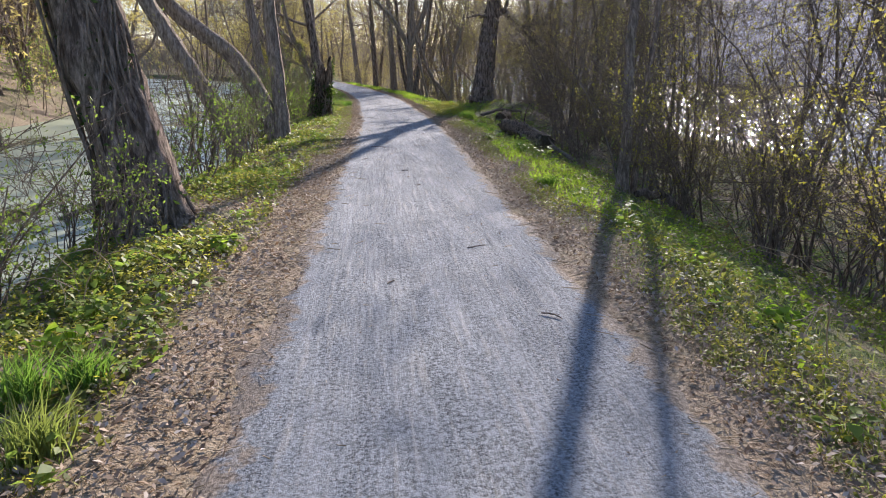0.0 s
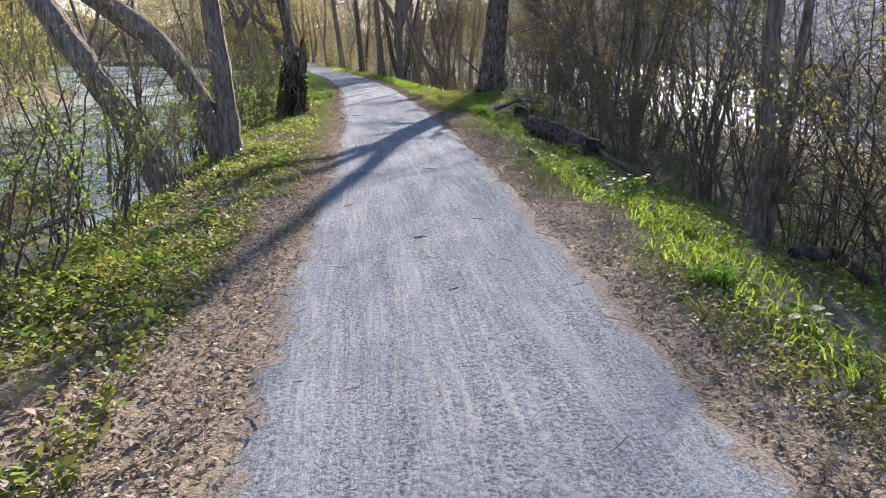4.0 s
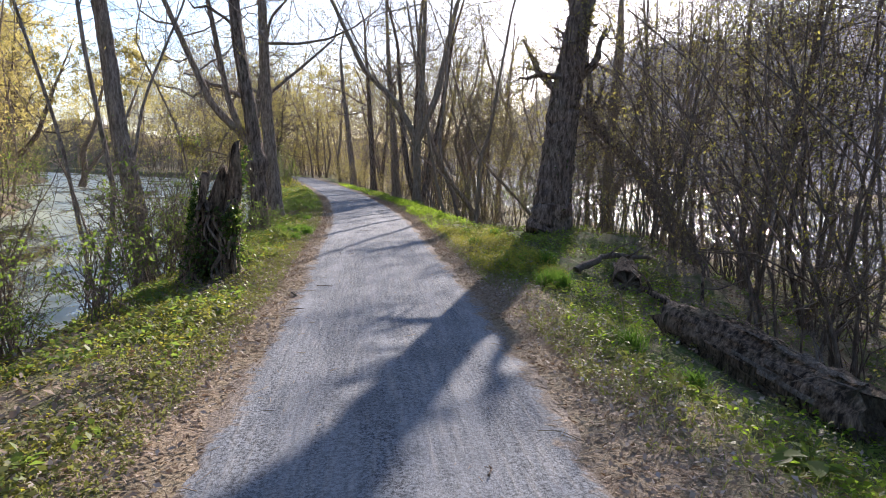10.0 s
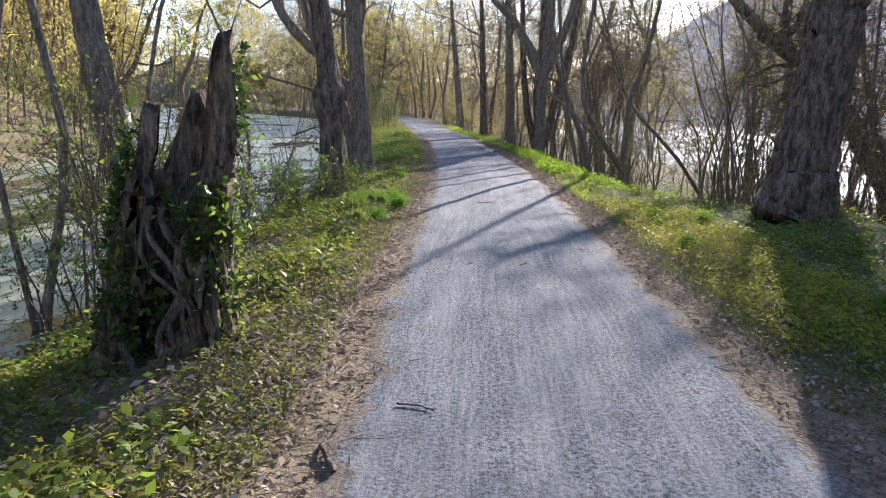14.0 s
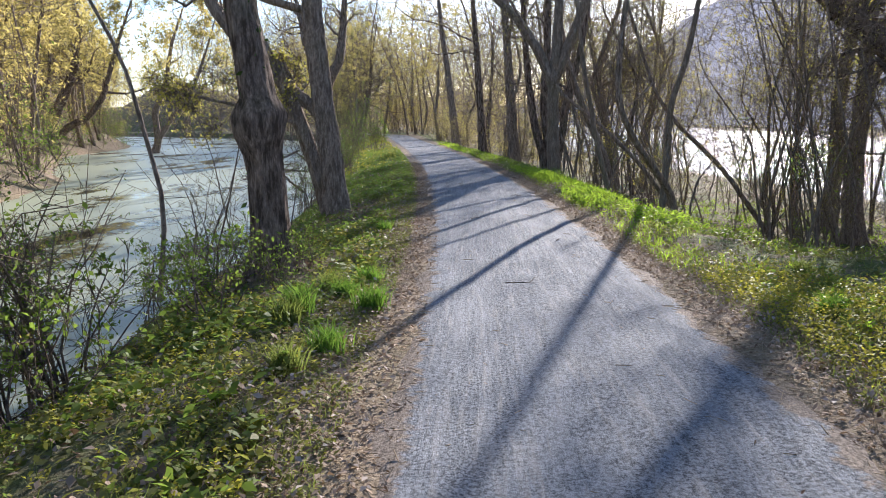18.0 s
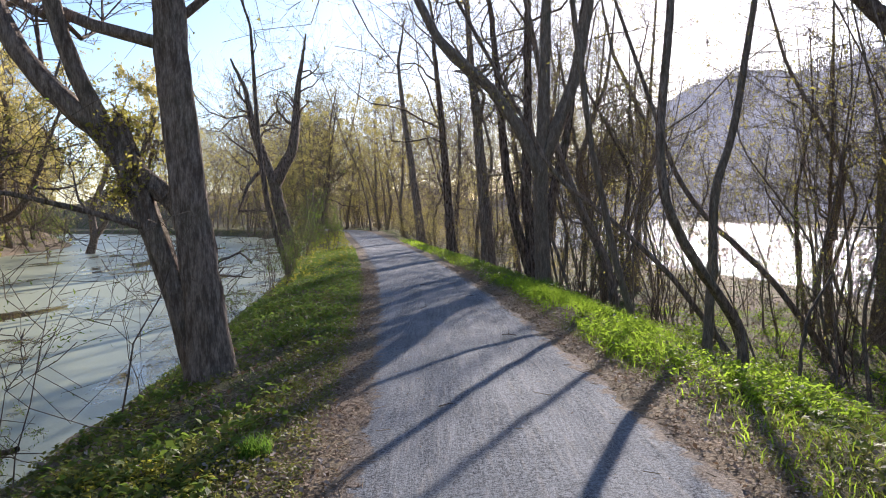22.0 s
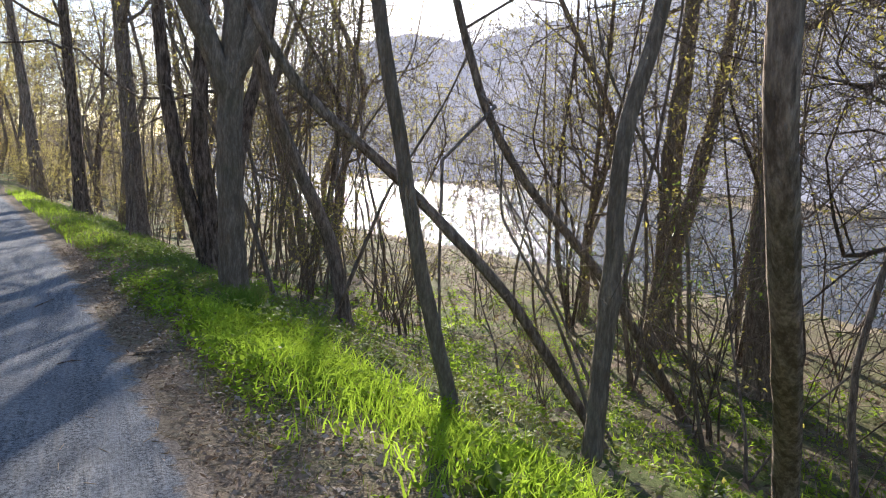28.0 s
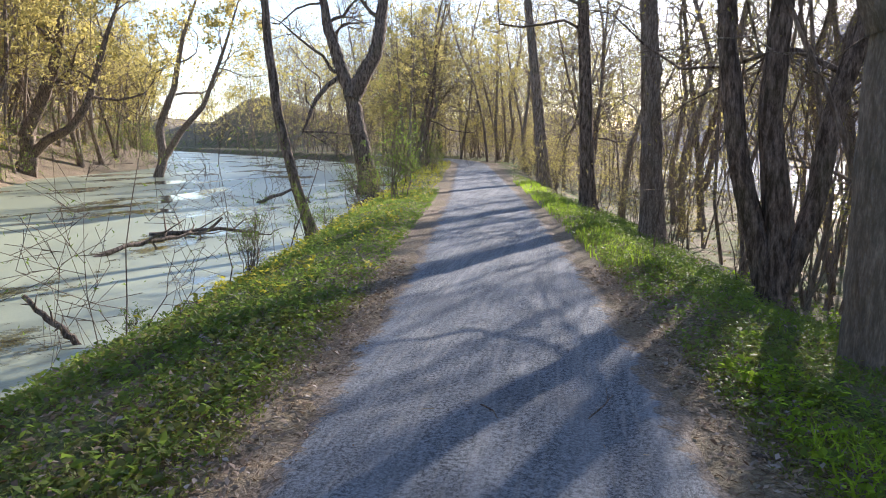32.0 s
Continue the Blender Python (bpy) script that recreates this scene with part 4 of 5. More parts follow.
def scatter(pool, count, lo_s, hi_s, lo_y, hi_y, seed, size=(0.8, 1.2), gap=1.0, avoid=0.6, bias=1.0, tilt=4):
    """Copies of the pool's things over a strip along the path."""
    g = np.random.default_rng(seed)
    put, tries = [], 0
    while len(put) < count and tries < count * 30:
        tries += 1
        y = g.uniform(lo_y, hi_y)
        s = lo_s + (hi_s - lo_s) * g.random() ** bias
        if hi_s < -10:
            s += 17.3 - float(far_edge(y))
        x = s + float(centre(y))
        if s < 0 and float(land(x, y)) < CANAL_Z - 0.2:
            continue
        if any((x - a) ** 2 + (y - b) ** 2 < avoid ** 2 for a, b in KEEP_OFF) or any((x - a) ** 2 + (y - b) ** 2 < gap ** 2 for a, b in put):
            continue
        put.append((x, y))
        k = g.uniform(*size)
        m = pose(x, y, float(land(x, y)) - 0.05, g.uniform(-tilt, tilt), g.uniform(-tilt, tilt), g.uniform(0, 360)) @ Matrix.Scale(k, 4)
        copy_thing(pool[int(g.integers(len(pool)))], m)


def thicket(name, n, lo_s, hi_s, lo_y, hi_y, low, high, seed, label, wood, leaf=None, leaves=2, size=0.07, thick=0.02, per=7, lean=0.4, tw=4, fine=0.003, start=0.15, reach=0.5):
    """Woods too dense to count: slender stems with branches and twigs, and their young leaves."""
    g = np.random.default_rng(seed)
    y = g.uniform(lo_y, hi_y, n)
    s = g.uniform(lo_s, hi_s, n) + (17.3 - far_edge(y) if hi_s < -10 else 0)
    x = s + centre(y)
    h = g.uniform(low, high, n)
    f = np.linspace(0, 1, 7)[None]
    a, l = g.random(n) * 6.283, lean * g.random(n) * h
    p = np.stack([x[:, None] + f ** 1.3 * (l * np.cos(a))[:, None], y[:, None] + f ** 1.3 * (l * np.sin(a))[:, None], land(x, y)[:, None] - 0.05 + f * h[:, None]], -1)
    p[:, 1:] += np.cumsum(g.normal(size=(n, 6, 3)), 1) * 0.022 * h[:, None, None] * (1, 1, 0.3)
    r = (thick * (0.5 + g.random(n)) * h / high)[:, None] * np.linspace(1, 0.2, 7)
    keep = off_path(p, (0, 0, 0)) & ((s > 0) | (land(x, y) > CANAL_Z - 0.1))
    p, r = p[keep], r[keep]
    geo = Geo()
    tubes(geo, p, r, 4)
    b_p, b_r = grow(p, r, per, start, reach, 60, 4, 0.55, 0.15, 0.26, g)
    keep = off_path(b_p, (0, 0, 0))
    b_p, b_r = b_p[keep], b_r[keep]
    tubes(geo, b_p, np.maximum(b_r, 0.004), 3)
    t_p, t_r = grow(b_p, b_r, tw, 0.1, 0.75, 55, 2, 0.6, 0.1, 0.2, g)
    keep = off_path(t_p, (0, 0, 0))
    t_p, t_r = t_p[keep], t_r[keep]
    tubes(geo, t_p, np.clip(t_r, fine, 0.012), 3)
    tagged(new(name, geo.mesh(name, wood)), label, "woods", kind="stuff")
    if leaf:
        own = np.repeat(np.arange(len(t_p)), leaves)
        at = t_p[own, 1] + g.normal(size=(len(own), 3)) * 0.12
        at = at[(np.abs(at[:, 0] - centre(at[:, 1])) > (3.9 if lo_s > 0 else 3.0)) | (at[:, 1] > 58)]
        geo = Geo()
        leaflets(geo, at, size, g, plain=True)
        tagged(new(name + "_leaves", geo.mesh(name + "_leaves", leaf)), "young leaves scattered through the woods", "leaves", kind="stuff")


# river side thicket and woods
scatter(BARE, 21, 4.1, 8.5, 2.0, 27.5, 101, (0.7, 1.35), 1.5, 1.0, 1.0, 12)
scatter([BARE[0], BARE[2], BARE[4]], 5, 4.5, 6.8, 9.0, 27.5, 136, (0.95, 1.3), 1.0, 0.9, 1.0, 14)
scatter(BARE[:3], 9, 5.2, 9.5, 29.0, 46.0, 120, (0.45, 0.8), 0.9, 1.1)
scatter(SPARSE, 9, 3.4, 9.0, 46.0, 66.0, 102, (0.5, 1.2), 1.0, 1.0, 1.0, 12)
scatter([BARE[2]], 4, 4.4, 7.5, 3.0, 36.0, 104, (1.1, 1.5), 1.6, 1.4)
scatter([TALL[1], TALL[3]], 7, 7.0, 12.0, 3.0, 36.0, 123, (0.6, 0.85), 1.6, 1.6)
scatter([TALL[0], TALL[1], TALL[3]], 9, 8.5, 17.0, 0.0, 70.0, 105, (0.7, 1.0), 1.8, 2.0)
scatter([TALL[1], TALL[3]], 5, 9.5, 14.0, 46.0, 66.0, 106, (0.5, 0.85), 1.2, 1.6)
scatter([TALL[0], TALL[2], TALL[5]], 6, 2.6, 10.0, 66.0, 104.0, 107, (0.7, 1.1), 2.0)
scatter(SPARSE, 12, 2.2, 5.0, 56.0, 90.0, 108, (0.45, 0.8), 0.7)
scatter(SPREADING, 2, 5.0, 9.0, 70.0, 96.0, 131, (0.75, 1.0), 2.6, 1.6, 1.0, 7)
for x, y, k in ((6.3, 57.5, 0.8), (7.6, 64.0, 0.9)):
    copy_thing(SPREADING[1], pose(x, y, float(land(x, y)) - 0.05, 0, 3, 60 * y) @ Matrix.Scale(k, 4))
scatter(SPREADING, 5, 8.0, 16.0, 14.0, 52.0, 132, (0.7, 1.0), 3.0, 2.0, 1.0, 7)
scatter(SPREADING, 5, -6.5, -2.8, 62.0, 108.0, 133, (0.7, 1.0), 2.6, 1.6, 1.0, 8)
scatter(SPREADING, 12, -24.0, -17.8, 8.0, 90.0, 134, (0.6, 0.95), 2.2, 1.6, 1.0, 9)
# canal side
scatter(LEAFY, 22, -4.3, -2.7, 3.0, 30.0, 110, (0.6, 1.0), 0.8, 0.7)
scatter(LEAFY, 12, -4.4, -3.0, 27.0, 60.0, 111, (0.4, 0.8), 1.3, 0.8)
for x, y, k, tx, ty in ((-3.05, 25.9, 1.15, 0, -8), (-3.5, 27.3, 1.2, 4, -14), (-3.1, 28.6, 0.9, 0, -10), (-3.7, 29.8, 1.0, 0, -22), (-3.6, 33.4, 0.9, 0, -20)):
    copy_thing(LEAFY[1] if y < 29 else BARE[2], pose(x, y, float(land(x, y)) - 0.05, tx, ty, 40 * y) @ Matrix.Scale(k if y < 29 else 0.55 * k, 4))
for x, y, k in ((-1.95, 30.95, 0.5), (-2.45, 30.7, 0.6), (-1.75, 31.6, 0.42), (-2.75, 31.2, 0.6), (-1.75, 24.9, 0.5), (-2.0, 26.1, 0.45)):
    copy_thing(LEAFY[2], pose(x, y, float(land(x, y)) - 0.03, 0, 0, 70 * y) @ Matrix.Scale(k, 4))
scatter([BARE[0], BARE[2]], 8, -4.5, -3.4, 11.0, 30.0, 112, (0.5, 0.75), 1.0, 0.8)
scatter([TALL[2], TALL[4]], 8, -6.5, -2.4, 76.0, 120.0, 113, (0.6, 0.95), 2.2)
scatter(LEAFY[:2] + [SPARSE[2]], 12, -5.0, -1.9, 58.0, 95.0, 114, (0.6, 1.1), 1.1)
# the canal's other bank and the woods round about
scatter([TALL[4], TALL[2], TALL[4], TALL[0]], 34, -24.0, -17.6, 8.0, 150.0, 115, (0.6, 1.0), 2.0, tilt=9)
scatter([TALL[4], TALL[2]], 18, -22.5, -17.7, 60.0, 125.0, 135, (0.85, 1.25), 2.2, tilt=9)
# never in view: trees added behind the start to close off the light
scatter([TALL[0], TALL[3]], 6, 4.0, 16.0, -16.0, -2.0, 119, (0.8, 1.0), 2.5)
thicket("river_thicket", 60, 7.5, 18.0, 0.0, 33.0, 1.2, 4.5, 401, "tangled bare riverside thicket", TWIG, BUD, 3, 0.03, 0.03, 8, 0.8, 6, reach=0.7)
thicket("river_slope_woods", 30, 10.0, 19.0, 33.0, 60.0, 2.0, 8.0, 409, "bare young trees by the river", TWIG, BUD, 4, 0.04, 0.03, 10, tw=6, start=0.3)
thicket("tall_river_woods", 50, 8.0, 19.0, 0.0, 48.0, 8.0, 15.0, 410, "tall bare trees by the river", BARK, BUD, 4, 0.06, 0.065, 17, tw=12, fine=0.004, start=0.3)
thicket("riverside_woods", 42, 5.0, 19.0, 60.0, 125.0, 7.0, 16.0, 402, "bare riverside woods in low sun", BARK, GOLD, 4, 0.09, 0.065, 13, tw=8, fine=0.006, start=0.25)
thicket("far_bank_thicket", 420, -30.0, -17.6, 6.0, 180.0, 1.5, 6.0, 403, "thicket on the canal's other bank", TWIG, GOLD, 3, 0.10, 0.03)
thicket("far_bank_hedge", 300, -20.5, -17.3, 8.0, 170.0, 1.0, 4.0, 416, "dense green brush along the canal's other bank", TWIG, GREEN, 3, 0.08, 0.02, 8, 0.6, 4, 0.006, 0.05)
thicket("far_bank_woods", 400, -46.0, -18.5, 8.0, 200.0, 6.0, 17.0, 404, "wooded hillside beyond the canal", BARK, GOLD, 4, 0.12, 0.09, 11, tw=6, fine=0.007, start=0.25)
thicket("end_woods", 190, -18.0, 12.0, 92.0, 165.0, 7.0, 22.0, 405, "golden spring woods where the path bends away", BARK, GOLD, 4, 0.15, 0.10, 12, tw=7, fine=0.008, start=0.2)
thicket("bend_woods", 230, 3.0, 70.0, 118.0, 240.0, 8.0, 20.0, 417, "golden woods beyond the bend of the canal", BARK, GOLD, 6, 0.22, 0.11, 11, tw=6, fine=0.012, start=0.2)
thicket("bend_thicket", 330, -9.0, 20.0, 97.0, 132.0, 1.5, 7.0, 411, "golden thicket where the path bends away", TWIG, GOLD, 5, 0.11, 0.03, 8, fine=0.006)
thicket("verge_saplings", 55, 2.0, 5.0, 52.0, 100.0, 0.7, 3.0, 406, "saplings with fresh leaves lining the path", TWIG, GOLD, 3, 0.06, 0.016)
thicket("bank_saplings", 42, -5.0, -2.4, 62.0, 110.0, 0.8, 4.0, 407, "saplings with fresh leaves on the canal bank", TWIG, GREEN, 3, 0.07, 0.02)
SAPLING = [wild(70, 3.6, 0.026, BARK_PALE, BUD, "thin pale sapling with few buds", 2, 6, 0.7, 0, 4, 3, 0.022, (5.2, 36.0)),
           wild(71, 4.6, 0.032, BARK, BUD, "thin crooked sapling on the slope", 2, 6, -1.1, 0, 4, 3, 0.022, (6.4, 37.6)),
           wild(72, 2.6, 0.018, BARK, GREEN, "small sapling with fresh leaves", 3, 6, 0.4, 1, 4, 3, 0.03, (5.9, 34.6))]
SAPLING += [wild(73, 7.4, 0.036, BARK, BUD, "slender crooked young tree with fine twigs", 3, 8, 1.2, 0, 4, 4, 0.028, (6.6, 40.6)),
            wild(74, 6.2, 0.030, BARK_PALE, BUD, "slender leaning young tree with fine twigs", 3, 8, -1.7, 0, 4, 4, 0.028, (7.6, 43.4)),
            wild(75, 8.6, 0.045, BARK, BUD, "slim young tree forked near the ground", 3, 8, 0.5, 1, 4, 4, 0.028, (8.8, 46.2))]
scatter(SAPLING[3:], 30, 4.6, 15.0, 36.0, 67.0, 127, (0.7, 1.2), 1.0, 0.9, 1.0, 9)
scatter(SAPLING[3:], 10, 4.8, 8.5, 53.0, 63.0, 129, (0.7, 1.1), 0.9, 0.9, 1.0, 9)
scatter(SAPLING[3:], 12, 5.5, 13.0, 1.0, 36.0, 128, (0.7, 1.15), 1.4, 1.2, 1.0, 9)
scatter(SAPLING[:3], 30, 4.0, 11.0, 33.0, 57.0, 125, (0.7, 1.3), 0.8, 0.8, 1.0, 14)
for x, y, k in ((-4.2, 20.6, 1.0), (-4.4, 22.6, 1.15), (-4.0, 26.4, 1.1), (-4.5, 30.4, 1.2), (-4.3, 33.6, 1.0), (-4.4, 18.4, 1.1)):
    copy_thing(SAPLING[3 + int(y) % 3], pose(x, y, float(land(x, y)) - 0.05, 2, -4, 50 * y) @ Matrix.Scale(k, 4))
for x, y, k in ((5.1, 5.4, 0.9), (5.7, 7.8, 1.05), (5.0, 8.6, 0.85), (5.6, 3.9, 0.9)):
    copy_thing(BARE[4], pose(x, y, float(land(x, y)) - 0.05, 5, -9, 70 * y) @ Matrix.Scale(k, 4))
scatter(SAPLING[:2], 14, 4.2, 9.0, 2.0, 33.0, 126, (0.8, 1.3), 1.2, 0.9, 1.0, 12)
thicket("slope_brush", 56, 9.5, 19.0, 42.0, 62.0, 2.0, 8.0, 415, "fine brush by the river below the slope", TWIG, BUD, 3, 0.032, 0.016, 8, 0.7, 7, 0.0035, 0.1, 0.6)
thicket("river_brush", 120, 7.0, 19.0, -2.0, 44.0, 2.5, 8.5, 412, "fine tangled brush along the river", TWIG, BUD, 3, 0.032, 0.020, 9, 0.7, 8, 0.0035, 0.1, 0.6)
thicket("riverside_brush", 45, 5.5, 19.0, 60.0, 125.0, 2.0, 8.0, 413, "fine brush with young leaves by the river", TWIG, GOLD, 3, 0.06, 0.022, 9, 0.7, 7, 0.005, 0.1, 0.6)
thicket("canal_brush", 60, -4.7, -3.1, 3.0, 60.0, 0.8, 3.2, 414, "thin shrubs with fresh leaves at the canal's edge", TWIG, GREEN, 2, 0.026, 0.012, 6, 0.6, 5, 0.003, 0.1, 0.5)


# ---------------------------------------------------------------- ground cover
def strip_points(n, lo_s, hi_s, lo_y, hi_y, g, bias=1.0, patchy=0.0):
    """Points on the ground over a strip along the path."""
    y = g.uniform(lo_y, hi_y, n)
    s = lo_s + (hi_s - lo_s) * g.random(n) ** bias
    x = s + centre(y)
    if patchy:
        keep = np.sin(2.3 * x + 1.1 * y) + np.sin(1.3 * y - 2.9 * x + 2) + 1.2 * g.normal(size=n) > patchy
        x, y = x[keep], y[keep]
    return np.stack([x, y, land(x, y)], 1)


def stuff(name, geo, material, label, category):
    return tagged(new(name, geo.mesh(name, material)), label, category, kind="stuff")


g = np.random.default_rng(7)
geo = Geo()
for n, a, b, y0, y1, bias, size, long in ((17000, -0.98, -1.85, 1.8, 50, 1.2, 0.013, 3.2), (15000, 1.05, 1.8, 1.8, 50, 1.1, 0.013, 3.2), (12000, -1.1, -2.1, 1.5, 50, 1.0, 0.026, 1.7), (9000, 1.1, 1.85, 1.5, 50, 1.0, 0.024, 1.7),
                                          (12000, -1.7, -3.9, 1.5, 48, 1.0, 0.042, 1.5), (8000, 1.8, 6.5, 1.5, 50, 1.0, 0.034, 1.5), (2600, -1.0, 1.0, 1.5, 48, 1.0, 0.010, 2.6), (5000, 6, 15, 8, 60, 1.0, 0.07, 1.5)):
    at = strip_points(n, a, b, y0, y1, g, bias)
    at[:, 2] += np.where(np.abs(at[:, 0] - centre(at[:, 1])) < 1.15, 0.012, 0.016 + 0.022 * g.random(n))
    leaflets(geo, at, size, g, 1.0, long)
stuff("leaf_litter", geo, LITTER, "brown fallen leaves and bark crumbs along the path", "leaf litter")

geo = Geo()
for n, a, b, y0, y1, size, pt in ((7000, -1.5, -3.7, 1.5, 50, 0.034, 0.4), (8000, 1.6, 5.5, 1.5, 50, 0.032, 0.3), (5000, -1.1, -1.9, 1.5, 50, 0.026, 0.0), (5000, 1.15, 1.95, 1.5, 50, 0.026, 0.0)):
    at = strip_points(n, a, b, y0, y1, g, 1.0, pt)
    at[:, 2] += 0.02 + 0.045 * g.random(len(at))
    leaflets(geo, at, size, g, 0.9, 1.5)
stuff("bleached_litter", geo, PALE_LITTER, "bleached curled dead leaves among the weeds", "leaf litter")

geo = Geo()
at = np.concatenate([strip_points(4200, -0.95, -1.8, 1.5, 50, g), strip_points(5200, 0.95, 2.0, 1.5, 50, g), strip_points(500, -1, 1, 2, 46, g), strip_points(1500, -1.8, -3.6, 2, 48, g), strip_points(2000, 1.9, 5, 2, 48, g)]) + (0, 0, 0.022)
n = len(at)
ang, ln = g.random(n) * 6.283, 0.03 + 0.13 * g.random(n) ** 2
d = np.stack([np.cos(ang), np.sin(ang), 0.10 * g.normal(size=n)], 1) * ln[:, None]
tubes(geo, np.stack([at, at + d], 1), np.full((n, 2), 0.0022), 3)
stuff("dry_stalks", geo, STRAW, "dry straw and stalks strewn on the path's edges", "straw")

geo = Geo()
at = strip_points(16000, -1.02, 1.02, 1.8, 46, g)
at[:, 2] = 0.004
r = 0.0025 + 0.004 * g.random(len(at))
dirs = np.array([(1, 0, 0), (-0.5, 0.87, 0), (-0.5, -0.87, 0), (0, 0, 0.8)])
v = at[:, None] + dirs[None] * r[:, None, None] * (1 + 0.3 * g.normal(size=(len(at), 4, 1)))
o = np.arange(len(at))[:, None] * 4
geo.add(v, None, np.concatenate([o + (0, 1, 3), o + (1, 2, 3), o + (2, 0, 3)]))
k = Mat("loose_grit")
k.colour(k.mix(k.island(), (0.16, 0.155, 0.15), (0.42, 0.40, 0.38)), 0.9, 0.2)
stuff("loose_grit", geo, k.m, "loose grey stone grit on the path", "gravel")

geo = Geo()
for n, a, b, y0, y1, lo, hi, pt in ((30000, -1.6, -3.9, 1.5, 50, 0.04, 0.13, 0.4), (28000, 1.6, 5.0, 1.5, 48, 0.04, 0.15, 0.2), (14000, -1.3, -2.3, 14, 50, 0.03, 0.09, -0.3), (14000, 1.35, 2.3, 24, 58, 0.03, 0.11, -0.2), (6000, 1.5, 2.6, 46, 75, 0.05, 0.14, -0.5), (6000, -1.5, -4, 50, 95, 0.06, 0.16, -1), (5000, 5, 14, 30, 60, 0.08, 0.2, 0.2), (15000, 1.4, 2.8, 1.5, 30, 0.03, 0.10, -1.0)):
    at = strip_points(n, a, b, y0, y1, g, 1.0, pt)
    blades(geo, at, g.uniform(lo, hi, len(at)), 0.003, g, 0.6)
stuff("grass", geo, GRASS, "thin spring grass on the banks", "grass")

geo = Geo()
for n, a, b, y0, y1 in ((11000, 1.22, 2.1, 1.5, 36), (5000, -1.2, -1.9, 1.5, 36), (4000, 1.9, 4.5, 1.5, 48)):
    at = strip_points(n, a, b, y0, y1, g, 1.0, -0.2)
    blades(geo, at, g.uniform(0.03, 0.10, len(at)), 0.0026, g, 1.1)
stuff("dry_grass", geo, STRAW, "short dry yellow grass beside the path", "grass")

geo = Geo()
for n, a, b, y0, y1, lo, hi, pt in ((7000, 1.55, 2.9, 36.5, 45.0, 0.04, 0.20, 0.3), (5500, 1.75, 3.2, 39.5, 44.5, 0.12, 0.27, -0.3), (2600, 1.4, 2.3, 31.0, 38.0, 0.04, 0.13, 0.2), (15000, 2.6, 11.0, 33.0, 52.0, 0.05, 0.15, 0.6), (3000, 1.7, 2.8, 7.5, 15.0, 0.08, 0.18, 0.2), (2500, 1.3, 2.2, 50, 70, 0.1, 0.2, -0.5)):
    at = strip_points(n, a, b, y0, y1, g, 1.0, pt)
    blades(geo, at, g.uniform(lo, hi, len(at)), 0.0062, g, 0.65)
stuff("lush_grass", geo, LUSH, "lush bright green grass on the sunny slope", "grass")


def rosettes(name, n, a, b, y0, y1, material, label, leaf, high, per=8, patchy=0.2):
    """Low leafy plants: a few leaves on short stalks each."""
    at = strip_points(n, a, b, y0, y1, g, 1.0, patchy)
    own = np.repeat(np.arange(len(at)), per)
    h = np.repeat(g.uniform(0.3, 1.0, len(at)) * high, per)
    p = at[own] + np.stack([g.normal(size=len(own)) * 0.03, g.normal(size=len(own)) * 0.03, 0.01 + h * g.random(len(own))], 1)
    q = Geo()
    leaflets(q, p, leaf, g, 0.7, 1.5)
    stuff(name, q, material, label, "weeds")


rosettes("canal_bank_weeds", 12000, -1.55, -3.9, 1.5, 48, WEED, "low green weeds on the canal bank", 0.036, 0.10, patchy=0.1)
rosettes("bank_greens", 6500, -1.6, -3.6, 1.5, 48, GREEN, "fresh green plants on the canal bank", 0.044, 0.16, patchy=0.6)
rosettes("yellow_weeds", 10500, -1.6, -3.4, 2, 34, YELLOW, "yellow-green flowering weeds on the bank", 0.02, 0.14, patchy=0.6)
rosettes("river_bank_weeds", 9000, 1.75, 5.5, 1.5, 48, WEED, "low green weeds on the river slope", 0.036, 0.12)
rosettes("slope_herbs", 3800, 1.75, 4.8, 1.5, 31, LUSH, "bright green herbs below the path", 0.03, 0.13, patchy=0.3)
rosettes("lush_herbs", 3800, 1.5, 3.3, 35, 46, LUSH, "broad bright herbs among the grass", 0.032, 0.2, 9, patchy=0.2)
rosettes("flood_herbs", 6000, 4.5, 14, 31, 56, LUSH, "green herbs on the flood plain", 0.05, 0.14, 6, patchy=0.3)
rosettes("slope_greens", 7000, 1.8, 9.5, 1.5, 52, GREEN, "fresh green plants on the slope", 0.042, 0.15, patchy=0.6)
rosettes("verge_weeds", 2600, 1.5, 2.7, 24, 31, YELLOW, "yellow-green weeds at the path's edge", 0.02, 0.18, patchy=0.0)
rosettes("right_verge_weeds", 1100, 1.5, 2.5, 1.5, 9, YELLOW, "yellow-green weeds beside the path", 0.02, 0.10, patchy=0.4)
rosettes("far_verge_weeds", 2200, -1.5, -4.0, 48, 95, YELLOW, "yellow-green verge plants by the canal", 0.05, 0.25, 7)


rosettes("canal_verge_greens", 7000, -1.4, -3.9, 38, 64, GREEN, "green herbs covering the canal bank", 0.03, 0.12, 7, patchy=0.0)
rosettes("river_verge_greens", 4500, 1.4, 4.2, 44, 64, GREEN, "green herbs beside the path", 0.03, 0.14, 7, patchy=0.0)
rosettes("canal_edge_weeds", 6500, -1.32, -2.0, 13, 48, WEED, "small weeds creeping onto the path's edge", 0.02, 0.06, patchy=0.0)
rosettes("river_edge_weeds", 14000, 1.36, 2.3, 2, 56, WEED, "small weeds at the path's edge", 0.02, 0.06, patchy=0.2)


